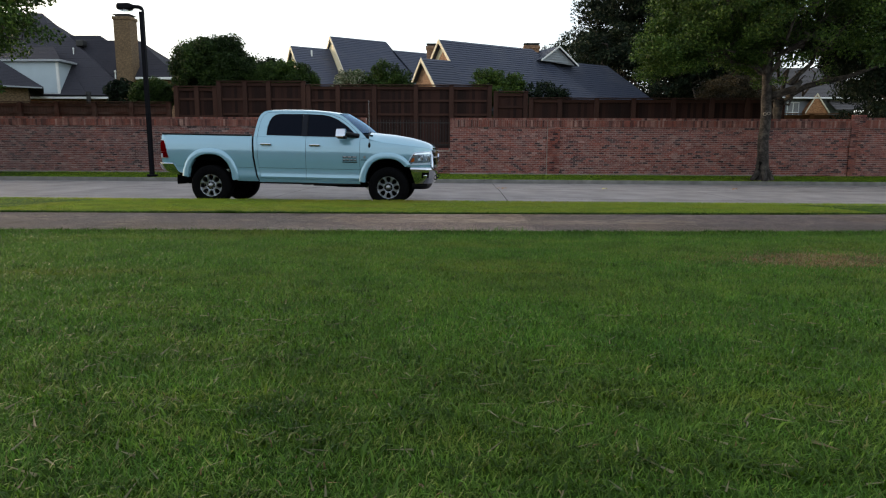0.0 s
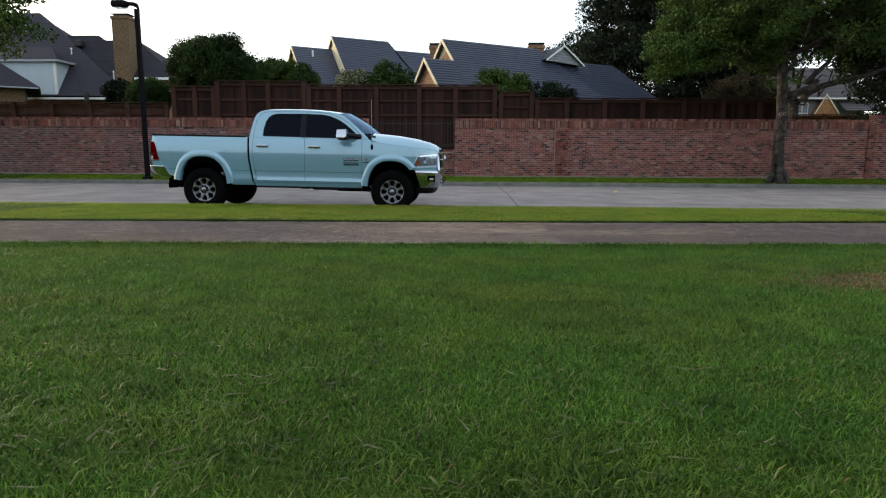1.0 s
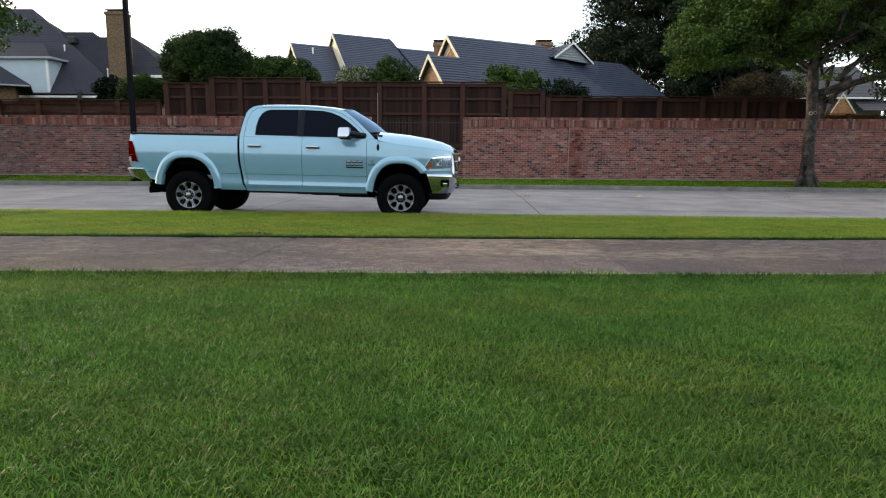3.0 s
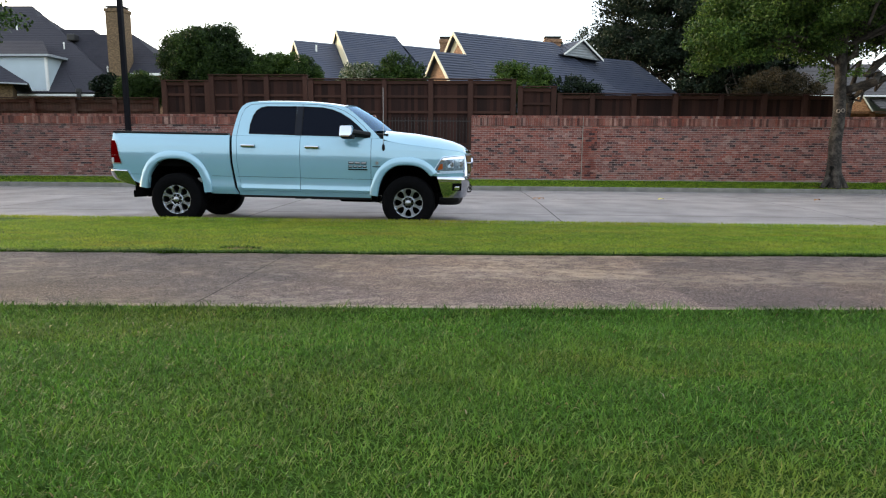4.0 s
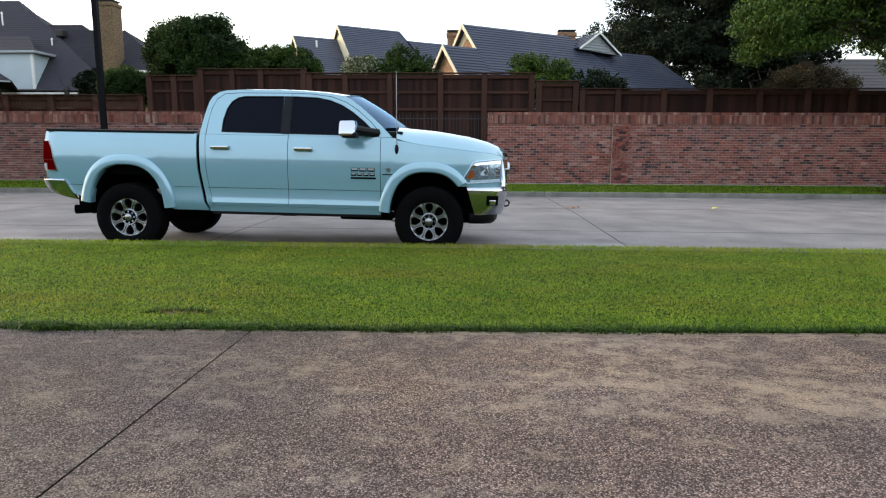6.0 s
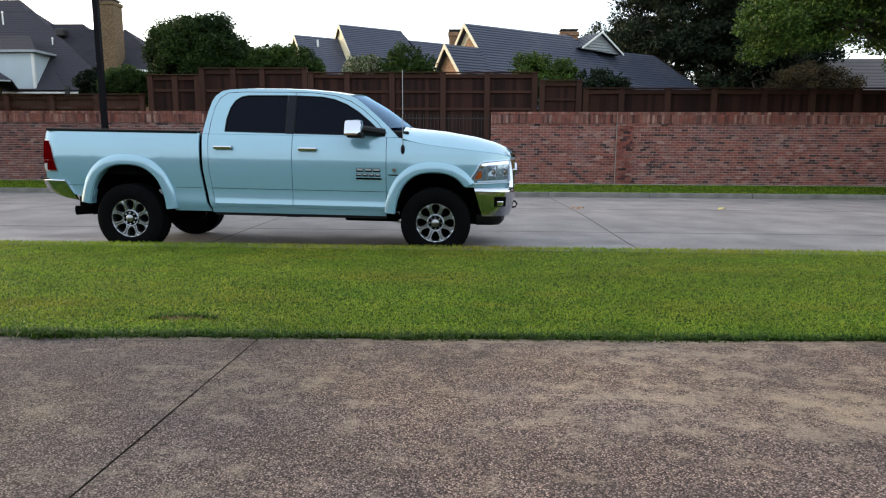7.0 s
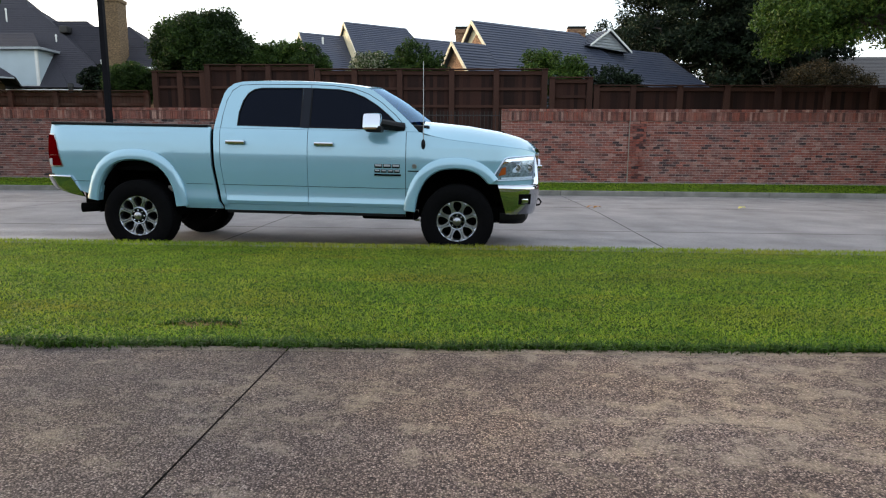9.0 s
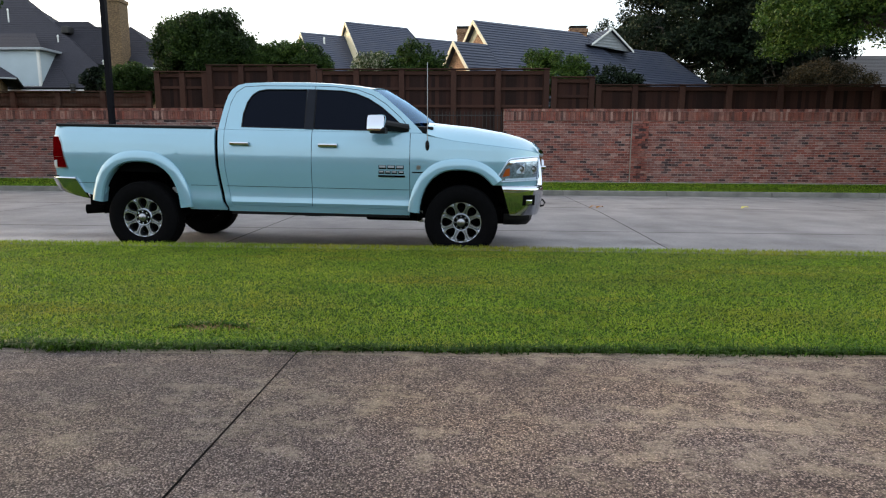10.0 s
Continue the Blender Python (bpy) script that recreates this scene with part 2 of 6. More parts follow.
M_PALE = plain("pale_siding", (0.42, 0.50, 0.54), 0.8, vary=0.05, scale=1)
M_POLE = plain("bronze_paint", (0.006, 0.006, 0.008), 0.55, spec=0.06)
M_IRON = plain("black_iron", (0.015, 0.014, 0.014), 0.6)
M_BARK = pieces("bark", [(0, (0.022, 0.018, 0.016)), (1, (0.045, 0.038, 0.032))], fine=22, relief=0.9, soil=0.8, soil_scale=5, soil_color=(0.125, 0.106, 0.090))
M_PAINT = plain("pearl_paint", (0.192, 0.398, 0.503), 0.20, 0.19, 1.0, vary=0.02, scale=2, fine=900, relief=0.0)
M_PAINT.node_tree.nodes["Principled BSDF"].inputs["Coat IOR"].default_value = 1.75
M_PILLAR = plain("gloss_black_trim", (0.012, 0.014, 0.020), 0.15, vary=0.03, relief=0.0, spec=0.08)
M_CHROME = plain("chrome", (0.52, 0.55, 0.60), 0.07, 1.0, vary=0.02, relief=0.0)
M_SATIN = plain("satin_chrome", (0.30, 0.31, 0.33), 0.30, 1.0, vary=0.05, relief=0.0)
M_ALLOY = plain("machined_alloy", (0.38, 0.41, 0.46), 0.36, 1.0, vary=0.08, scale=15, relief=0.0)
M_RUBBER = plain("tyre_rubber", (0.0035, 0.0035, 0.004), 0.9, vary=0.25, scale=20, relief=0.3, spec=0.06)
M_BLACK = plain("black_plastic", (0.004, 0.004, 0.005), 0.5, vary=0.2, spec=0.2)
M_CHASSIS = plain("black_steel", (0.0028, 0.0028, 0.003), 0.85, vary=0.3, spec=0.04)
M_RED = plain("red_lens", (0.105, 0.001, 0.002), 0.6, 0, 0.0, vary=0.3, scale=30, relief=0, spec=0.0)
M_AMBER = plain("amber_lens", (0.28, 0.055, 0.012), 0.2, 0, 0.3, vary=0.05, relief=0)
M_GLASS = tinted_glass("tinted_window", (0.03, 0.034, 0.05), 0.04, 1.28, 0.9, (0.42, 0.52, 0.78))
M_SCREEN = tinted_glass("windscreen", (0.15, 0.24, 0.34), 0.04, 1.6, 0.9, (0.44, 0.70, 0.95))
M_LENS = tinted_glass("clear_lens", (0.8, 0.85, 0.9))
M_LAWN = grassy("lawn_blades", [(0, (0.032, 0.108, 0.014)), (0.45, (0.080, 0.225, 0.030)), (0.85, (0.138, 0.300, 0.048)), (1, (0.25, 0.33, 0.12))], (0.21, 0.21, 0.05), 0.26, 0.18)
M_VERGE = grassy("verge_blades", [(0, (0.120, 0.215, 0.018)), (0.45, (0.222, 0.345, 0.030)), (0.9, (0.33, 0.425, 0.048)), (1, (0.43, 0.42, 0.11))], (0.43, 0.34, 0.052), 0.5, 0.5, 0.12)
M_CLIPPINGS = grassy("dry_clippings", [(0, (0.10, 0.085, 0.05)), (1, (0.26, 0.235, 0.15))], (0.2, 0.16, 0.09), 0.3)
# grass greens with the shade of edges and hollows put into the colour
M_SHADEGRASS = grassy("shaded_blades", [(0, (0.012, 0.040, 0.004)), (0.6, (0.028, 0.082, 0.007)), (1, (0.07, 0.15, 0.016))], (0.10, 0.10, 0.02), 0.2)
M_STRAW = grassy("dead_blades", [(0, (0.13, 0.068, 0.036)), (0.8, (0.33, 0.20, 0.11)), (1, (0.40, 0.34, 0.24))], (0.17, 0.09, 0.05), 0.5)
M_FARVERGE = grassy("far_verge_blades", [(0, (0.082, 0.185, 0.016)), (0.5, (0.165, 0.300, 0.026)), (0.93, (0.255, 0.375, 0.040)), (1, (0.33, 0.33, 0.09))], (0.30, 0.27, 0.045), 0.35, 0.3, 0.12)
M_LEAF = leafy("street_tree_leaf", [(0, (0.018, 0.045, 0.009)), (0.6, (0.047, 0.100, 0.018)), (1, (0.112, 0.168, 0.034))], 0.55, 0.2)
M_OAK = leafy("dark_oak_leaf", [(0, (0.006, 0.013, 0.008)), (0.6, (0.011, 0.022, 0.012)), (1, (0.022, 0.037, 0.018))], 0.75, 0.15)
M_SHRUB = leafy("shrub_leaf", [(0, (0.010, 0.026, 0.007)), (0.6, (0.022, 0.050, 0.011)), (1, (0.058, 0.098, 0.022))])
M_CLIPPED = leafy("clipped_leaf", [(0, (0.024, 0.058, 0.012)), (0.6, (0.056, 0.112, 0.020)), (1, (0.115, 0.175, 0.036))])
M_TOPIARY = leafy("topiary_leaf", [(0, (0.013, 0.034, 0.008)), (0.6, (0.034, 0.074, 0.014)), (1, (0.085, 0.135, 0.028))])
M_RUST = leafy("rusty_leaf", [(0, (0.016, 0.015, 0.008)), (0.6, (0.036, 0.027, 0.012)), (1, (0.072, 0.044, 0.020))], 0.75, 0.15)
M_BLOOM = leafy("pale_bloom", [(0, (0.05, 0.09, 0.03)), (0.5, (0.10, 0.14, 0.05)), (0.75, (0.42, 0.40, 0.30)), (1, (0.62, 0.58, 0.46))])
M_YELLOW = plain("yellow_leaf", (0.86, 0.78, 0.24), 0.6)
M_DRYLEAF = plain("dry_leaf", (0.50, 0.22, 0.04), 0.6)
M_SCAR = plain("healed_wood", (0.24, 0.20, 0.165), 0.9, vary=0.3, scale=25)
M_LAMPBODY = plain("lamp_reflector", (0.30, 0.41, 0.56), 0.12, 0.65, 0.6, vary=0.5, scale=20, fine=60, relief=0.3)
# this orange carries the low sun on the fence in its colour
M_ORANGE = pieces("sunlit_cedar", [(0, (0.20, 0.075, 0.03)), (1, (0.30, 0.12, 0.05))], fine=25, relief=0.3, soil=0.2)
M_GREYROOF = pieces("weathered_grey_shingle", [(0, (0.085, 0.078, 0.080)), (1, (0.140, 0.129, 0.131))], fine=14, relief=0.3, soil=0.3, soil_scale=0.5, soil_color=(0.12, 0.104, 0.10))
M_DUSK = plain("dusky_glass", (0.10, 0.11, 0.125), 0.15, vary=0.2, scale=3, relief=0.0)
M_LAMPDARK = plain("lamp_guide", (0.55, 0.68, 0.85), 0.2, 0.2, 0.5, vary=0.1, scale=30, relief=0.0)
M_GREYSIDE = plain("grey_siding", (0.20, 0.215, 0.235), 0.8, vary=0.08, scale=1)
M_THATCH = grassy("turf_thatch", [(0, (0.032, 0.092, 0.013)), (0.6, (0.070, 0.178, 0.024)), (0.93, (0.108, 0.222, 0.034)), (1, (0.20, 0.18, 0.08))], (0.17, 0.155, 0.04), 0.35, 0.15)
M_THATCH2 = grassy("verge_thatch", [(0, (0.095, 0.175, 0.016)), (0.6, (0.185, 0.290, 0.027)), (0.93, (0.255, 0.335, 0.038)), (1, (0.31, 0.25, 0.08))], (0.30, 0.23, 0.042), 0.5, 0.5, 0.12)


# ---- mesh helpers ----
def part(name, bm, material, parent=None, label="", smooth=False):
    me = bpy.data.meshes.new(name)
    bmesh.ops.recalc_face_normals(bm, faces=bm.faces)
    bm.to_mesh(me)
    bm.free()
    me.materials.append(material)
    if smooth:
        me.polygons.foreach_set("use_smooth", [True] * len(me.polygons))
        me.set_sharp_from_angle(angle=radians(35))
    ob = new(name, me)
    ob.parent = parent
    return tagged(ob, label)


def raw(name, verts, faces, material, parent=None, label=""):
    me = bpy.data.meshes.new(name)
    me.from_pydata(verts, [], faces)
    me.materials.append(material)
    ob = new(name, me)
    ob.parent = parent
    return tagged(ob, label)


def thing(name, label, category, group="", kind="", at=(0, 0, 0)):
    ob = tagged(new(name), label, category, group, kind)
    ob.location = at
    return ob


def box(bm, x0, x1, y0, y1, z0, z1, bevel=0.0, m=None):
    made = bmesh.ops.create_cube(bm, size=1.0)["verts"]
    for v in made:
        v.co = Vector((x0 + (v.co.x + 0.5) * (x1 - x0), y0 + (v.co.y + 0.5) * (y1 - y0), z0 + (v.co.z + 0.5) * (z1 - z0)))
    if bevel:
        edges = list({e for v in made for e in v.link_edges})
        out = bmesh.ops.bevel(bm, geom=edges, offset=bevel, segments=2, affect="EDGES", profile=0.6)
        made = list({v for f in out["faces"] for v in f.verts} | {v for v in made if v.is_valid})
    if m is not None:
        for v in made:
            v.co = m @ v.co
    return bm


def boxes(*rows, bevel=0.0):
    bm = bmesh.new()
    for r in rows:
        box(bm, *r, bevel=bevel)
    return bm


def loft(bm, rings, closed=False, caps=False):
    """Quads between rows of points that all have the same count."""
    made = [[bm.verts.new(p) for p in ring] for ring in rings]
    n = len(made[0])
    for a, b in zip(made, made[1:]):
        for i in range(n if closed else n - 1):
            j = (i + 1) % n
            bm.faces.new((a[i], a[j], b[j], b[i]))
    if caps:
        bm.faces.new(made[0])
        bm.faces.new(list(reversed(made[-1])))
    return bm


def tube(bm, points, radii, sides=8):
    rings = []
    for i, p in enumerate(points):
        p = Vector(p)
        way = (Vector(points[min(i + 1, len(points) - 1)]) - Vector(points[max(i - 1, 0)])).normalized()
        side = way.cross(Vector((0.31, 0.17, 0.93)) if abs(way.z) < 0.9 else Vector((1, 0.1, 0))).normalized()
        up = side.cross(way)
        r = radii[i] if isinstance(radii, (list, tuple)) else radii
        rings.append([p + r * (math.cos(a) * side + math.sin(a) * up) for a in (2 * math.pi * k / sides for k in range(sides))])
    return loft(bm, rings, True, True)


def lathe(bm, profile, centre, axis="y", sides=40):
    """Profile rows of (radius, distance along the axis)."""
    rings = []
    for k in range(sides):
        a = 2 * math.pi * k / sides
        c, s = math.cos(a), math.sin(a)
        if axis == "y":
            rings.append([Vector(centre) + Vector((r * c, d, r * s)) for r, d in profile])
        else:
            rings.append([Vector(centre) + Vector((r * c, r * s, d)) for r, d in profile])
    return loft(bm, rings + [rings[0]])


# ---- ground ----
PROFILE = [(-700, 0.27), (-60, 0.27), (-13, 0.27), (-6.6, 0.272), (-6.401, 0.302), (-6.397, 0.10), (-4.337, 0.10), (-4.333, 0.258), (-2.2, 0.22), (-0.34, 0.145), (-0.32, -0.25), (11.0, -0.25), (11.02, 0.12), (12.7, 0.29), (17, 0.32), (60, 0.35), (900, 0.35)]
XS = [-900, -120, -40, -20] + list(range(-18, 27)) + [40, 120, 900]


def bow(x):
    """The footpath swings slowly towards the street."""
    d = np.clip(np.asarray(x, float) - 1.2, -12, 25)
    return np.where(d < 0, 0.045 * d, np.where(d < 9, 0.03 * d + 0.0045 * d * d, 0.6345 + 0.111 * (d - 9)))


def sway(x, y):
    return bow(x) * np.interp(y, [-12, -6.6, -4.33, -0.5], [0, 1, 1, 0])


bm = bmesh.new()
loft(bm, [[Vector((x, y + float(sway(x, y)), z)) for x in XS] for y, z in PROFILE])
tagged(part("ground", bm, M_SOIL), "grassy ground that slopes gently to the street", "ground", kind="structure")

# street of concrete slabs, with a seam every 5.83 m
road = thing("road", "pale grey concrete street with sawn joints", "road", kind="structure")
for k in range(-6, 8):
    x0 = -1.28 + 5.83 * k
    for y0, y1 in ((-0.12, 2.44), (2.47, 6.42), (6.465, 10.80)):
        bm = bmesh.new()
        ys = [y0 + (y1 - y0) * i / 6 for i in range(7)]
        top = [[Vector((x, y, 0.05 - 0.0091 * abs(y - 5.3))) for x in (x0 + 0.009, x0 + 5.821)] for y in ys]
        loft(bm, top)
        bmesh.ops.solidify(bm, geom=bm.faces[:], thickness=-0.15)
        part("slab", bm, M_ROAD, road)
raw("joint_filler", [(-40, -0.13, -0.012), (50, -0.13, -0.012), (50, 5.3, 0.038), (-40, 5.3, 0.038), (50, 10.82, -0.012), (-40, 10.82, -0.012)], [(0, 1, 2, 3), (3, 2, 4, 5)], M_DARK, road)


def curb(name, y0, y1, top, label):
    c = thing(name, label, "curb", kind="structure")
    for k in range(-8, 12):
        x0 = 1.63 + 2.915 * k
        part("curb_stone", boxes((x0 + 0.004, x0 + 2.911, y0, y1, -0.2, top), bevel=0.02), M_CURB, c)


curb("curb_near", -0.32, -0.125, 0.15, "worn concrete curb half hidden by the turf")
curb("curb_far", 10.81, 11.0, 0.14, "weathered concrete curb below the brick wall")

# unseen plain wall, added behind the camera's path to darken reflections
tagged(part("wall_south", boxes((-70, 75, -27.0, -26.6, 0.0, 6.6)), M_BROWNBRICK), "plain brown wall, unseen, added to darken reflections and block low sky", "wall", kind="structure")

# path of exposed aggregate along the lawn
path = thing("pavement", "worn brown exposed-aggregate concrete footpath with sawn joints", "path", kind="structure")
for k in range(-6, 8):
    x0 = 1.237 + 3.11 * k
    lead, tail = (0.0012 if k == j else 0.0042 for j in (1, 0))  # one joint is silted up
    for name, y0, y1, mat in (("slab", -6.33, -4.40, M_WALK), ("slab_border", -6.40, -6.332, M_EDGE), ("slab_border", -4.398, -4.335, M_EDGE)):
        z0, z1 = (0.303 - 0.007 * (y + 6.4) for y in (y0, y1))
        bm = bmesh.new()
        loft(bm, [[Vector((x, y + float(sway(x, y)), z)) for x in [x0 + lead + (3.11 - lead - tail) * i / 6 for i in range(7)]] for y, z in ((y0, z0), (y1, z1))])
        bmesh.ops.solidify(bm, geom=bm.faces[:], thickness=-0.12)
        part(name, bm, mat, path)
bm = bmesh.new()
loft(bm, [[Vector((x, y + float(sway(x, y)), z)) for x in range(-17, 27)] for y, z in ((-6.39, 0.285), (-4.35, 0.272))])
part("joint_filler", bm, M_DARK, path)


# ---- fences behind the brick wall ----
def board_fence(label, posts, y, bottom, top, material, tier, group="fences behind the wall"):
    f = thing("board_fence", label, "fence", group, at=(0, 0, 0))
    rnd = random.Random(int(posts[0] * 10) + 7)
    wood = M_POST if material is M_FENCE else material
    for i, x in enumerate(posts):
        part("post", boxes((x - 0.105, x + 0.105, y - 0.15, y - 0.01, bottom, top + 0.03), bevel=0.008), wood, f)
        if i == len(posts) - 1:
            break
        step = posts[i + 1] - x
        n = max(4, round(step / 0.142))
        bm = boxes((-step / n / 2 - 0.0005, step / n / 2 + 0.0005, 0, 0.02, bottom - top, 0))
        plank = bpy.data.meshes.new("board")
        bm.to_mesh(plank)
        bm.free()
        plank.materials.append(material)
        for k in range(n):
            ob = new("board", plank)
            ob.location = (x + step * (k + 0.5) / n, y + rnd.uniform(0, 0.014), top - 0.01 - rnd.uniform(0.0, 0.012))
            ob.parent = f
        for z in tier:
            part("rail", boxes((x + 0.106, x + step - 0.106, y - 0.055, y - 0.002, z - 0.05, z + 0.05), bevel=0.004), wood, f)
        part("fascia", boxes((x + 0.106, x + step - 0.106, y - 0.075, y - 0.003, top - 0.15, top - 0.005), bevel=0.004), wood, f)
        part("cap_rail", boxes((x - 0.12, x + step + 0.12 if i == len(posts) - 2 else x + step - 0.124, y - 0.19, y + 0.05, top + 0.034, top + 0.07), bevel=0.004), wood, f)
    return f


board_fence("dark brown stained cedar fence, tall, with rails showing", (-8.35, -7.1, -5.95, -4.26), 17.3, 0.3, 4.43, M_FENCE, (3.64, 2.95, 1.6))
board_fence("dark brown stained cedar fence with posts and two rails showing", (-4.02, -2.6, -0.85, 1.14, 2.84, 4.66), 17.3, 0.3, 4.27, M_FENCE, (3.60, 2.95, 1.6))
board_fence("dark brown stained cedar fence, one step lower", (4.95, 6.36), 17.3, 0.3, 3.97, M_FENCE, (3.32, 2.7))
board_fence("dark brown stained cedar fence above the brick wall", (6.62, 7.98, 9.72, 11.45, 13.32, 15.1, 16.75, 18.35), 17.3, 0.3, 3.68, M_FENCE, (2.78, 1.9))
board_fence("low cedar fence, coloured orange as if sunlit", (19.4, 21.3, 23.2, 25.1, 27.0, 29.0), 20.2, 0.3, 3.17, M_ORANGE, (2.6,))
board_fence("dark brown stained cedar fence, lower stretch beside shrubs", (-10.5, -9.5, -8.6), 17.4, 0.3, 4.2, M_FENCE, (3.66, 2.85))
board_fence("reddish brown stained cedar fence, low", tuple(-11.0 - 1.87 * k for k in range(8, -1, -1)), 17.6, 0.3, 3.47, M_FENCE2, (3.0, 2.4))

# ---- houses ----
TH = radians(30.9)
UX, VX = Vector((math.cos(TH), math.sin(TH), 0)), Vector((math.sin(TH), -math.cos(TH), 0))


def at_uv(o, u, v, z):
    p = Vector(o) + u * UX + v * VX
    return Vector((p.x, p.y, z))


def slope(rows, ridge_a, ridge_b, eave_a, eave_b, course=0.22, lift=0.028):
    """Notes a roof slope, from the ridge down to the eave."""
    rows.append([Vector(p) for p in (ridge_a, ridge_b, eave_a, eave_b)] + [course, lift])


def roof_parts(rows, material, parent, label="", name="roof_slope"):
    """Each slope is one stepped sheet of overlapping courses, with an underside."""
    for ra, rb, ea, eb, course, lift in rows:
        nrm = (rb - ra if (rb - ra).length > 0.05 else eb - ea).cross(ea - ra).normalized()
        if nrm.z < 0:
            nrm = -nrm
        n = max(2, int((ea - ra).length / course))
        rings = [[ra - 0.07 * nrm, rb - 0.07 * nrm], [ra, rb]]
        for i in range(1, n + 1):
            a, b = ra.lerp(ea, i / n), rb.lerp(eb, i / n)
            rings += [[a + lift * nrm, b + lift * nrm], [a, b]]
        rings.append([ea - 0.07 * nrm, eb - 0.07 * nrm])
        bm = loft(bmesh.new(), [list(r) for r in zip(*rings)], True)
        part(name, bm, material, parent, label)


def slab(bm, points, thick, way):
    """A plate from a flat outline, with thickness."""
    w = Vector(way) * thick
    a = [bm.verts.new(p) for p in points]
    b = [bm.verts.new(Vector(p) + w) for p in points]
    bm.faces.new(a)
    bm.faces.new(list(reversed(b)))
    for i in range(len(a)):
        j = (i + 1) % len(a)
        bm.faces.new((a[i], b[i], b[j], a[j]))
    return bm


def beam(bm, a, b, depth, out, width=0.04):
    """A board from a to b that hangs down by depth and stands out by width."""
    o = Vector(out) * width
    return slab(bm, [Vector(a), Vector(b), Vector(b) - Vector((0, 0, depth)), Vector(a) - Vector((0, 0, depth))], 1.0, o)


def chimney(name, x, y, w, d, z0, z1, material, parent):
    c = part(name, boxes((x - w / 2, x + w / 2, y - d / 2, y + d / 2, z0, z1 - 0.35), bevel=0.01), material, parent, "brick chimney with a metal cap")
    part("corbel", boxes((x - w / 2 - 0.06, x + w / 2 + 0.06, y - d / 2 - 0.06, y + d / 2 + 0.06, z1 - 0.35, z1 - 0.12), bevel=0.02), material, c)
    part("flue_cap", boxes((x - w / 2 + 0.12, x + w / 2 - 0.12, y - d / 2 + 0.1, y + d / 2 - 0.1, z1 - 0.12, z1), (x - w / 2 - 0.03, x + w / 2 + 0.03, y - d / 2, y + d / 2, z1 + 0.002, z1 + 0.05)), M_IRON, c)
    return c


# the house with the two stepped gables
house = thing("house", "brick house with a steep blue-grey tiled roof and stepped gables", "house")
O, Z = (1.75, 28.3, 0), 8.33
part("wall", slab(bmesh.new(), [at_uv(O, -1.6, 4.2, 0.3), at_uv(O, 17, 4.2, 0.3), at_uv(O, 17, -4.2, 0.3), at_uv(O, -1.6, -4.2, 0.3)], 4.1, (0, 0, 1)), M_TANBRICK, house)
bm = []
slope(bm, at_uv(O, 0, 0, Z), at_uv(O, 7.4, 0, Z), at_uv(O, 0, 4.9, Z - 4.9), at_uv(O, 11.9, 4.9, Z - 4.9))
slope(bm, at_uv(O, 7.4, 0, Z), at_uv(O, 7.4, -0.02, Z), at_uv(O, 11.9, 4.9, Z - 4.9), at_uv(O, 11.9, -4.9, Z - 4.9))
slope(bm, at_uv(O, -2.02, 1.5, Z - 1.5), at_uv(O, 0, 1.5, Z - 1.5), at_uv(O, -2.02, 4.9, Z - 4.9), at_uv(O, 0, 4.9, Z - 4.9))
slope(bm, at_uv(O, 7.0, 0.45, Z - 0.73), at_uv(O, 14.0, 0.45, Z - 0.73), at_uv(O, 7.0, 4.9, Z - 5.2), at_uv(O, 18.0, 4.9, Z - 5.2))
slope(bm, at_uv(O, 14.0, 0.45, Z - 0.73), at_uv(O, 14.0, 0.44, Z - 0.73), at_uv(O, 18.0, 4.9, Z - 5.2), at_uv(O, 18.0, -4.0, Z - 5.2))
slope(bm, at_uv(O, 0, 0, Z), at_uv(O, 7.4, 0, Z), at_uv(O, 0, -4.9, Z - 4.9), at_uv(O, 11.9, -4.9, Z - 4.9), 0.6)
slope(bm, at_uv(O, -2.02, 1.5, Z - 1.5), at_uv(O, 0, 1.5, Z - 1.5), at_uv(O, -2.02, 0.2, Z - 2.8), at_uv(O, 0, 0.2, Z - 2.8))
roof_parts(bm, M_ROOF, house, "steep roof of blue-grey tiles in courses")
chimney("chimney", 1.15, 32.0, 0.75, 0.7, 5, 8.6, M_TANBRICK, house)
chimney("chimney", 8.2, 33.4, 1.05, 0.8, 6, 8.85, M_TANBRICK, house)
for u, v0, top, half, name in ((0.28, 0.0, Z - 0.12, 2.6, "gable_wall"), (-1.75, 1.5, Z - 1.62, 2.6, "gable_wall")):
    pts = [at_uv(O, u, v0, top), at_uv(O, u, v0 + half, top - half), at_uv(O, u, v0 - half, top - half)]
    part(name, slab(bmesh.new(), pts, 0.15, UX), M_CREAM if u > 0 else M_TANBRICK, house)
bm = bmesh.new()
slab(bm, [at_uv(O, 0.25, 0.15, Z - 0.75), at_uv(O, 0.25, 0.95, Z - 1.6), at_uv(O, 0.25, -0.9, Z - 1.6)], 0.03, -UX)
part("brick_infill", bm, M_TANBRICK, house)
bm = bmesh.new()
for u, v0, top, right, left in ((0.0, 0.0, Z, 1.55, 1.5), (-2.02, 1.5, Z - 1.5, 2.3, 1.35)):
    for half, sgn in ((right, 1), (left, -1)):
        beam(bm, at_uv(O, u, v0, top + 0.03), at_uv(O, u, v0 + sgn * half, top + 0.03 - half), 0.24, -UX, 0.05)
part("barge_board", bm, M_TRIM, house, "cream painted barge boards")
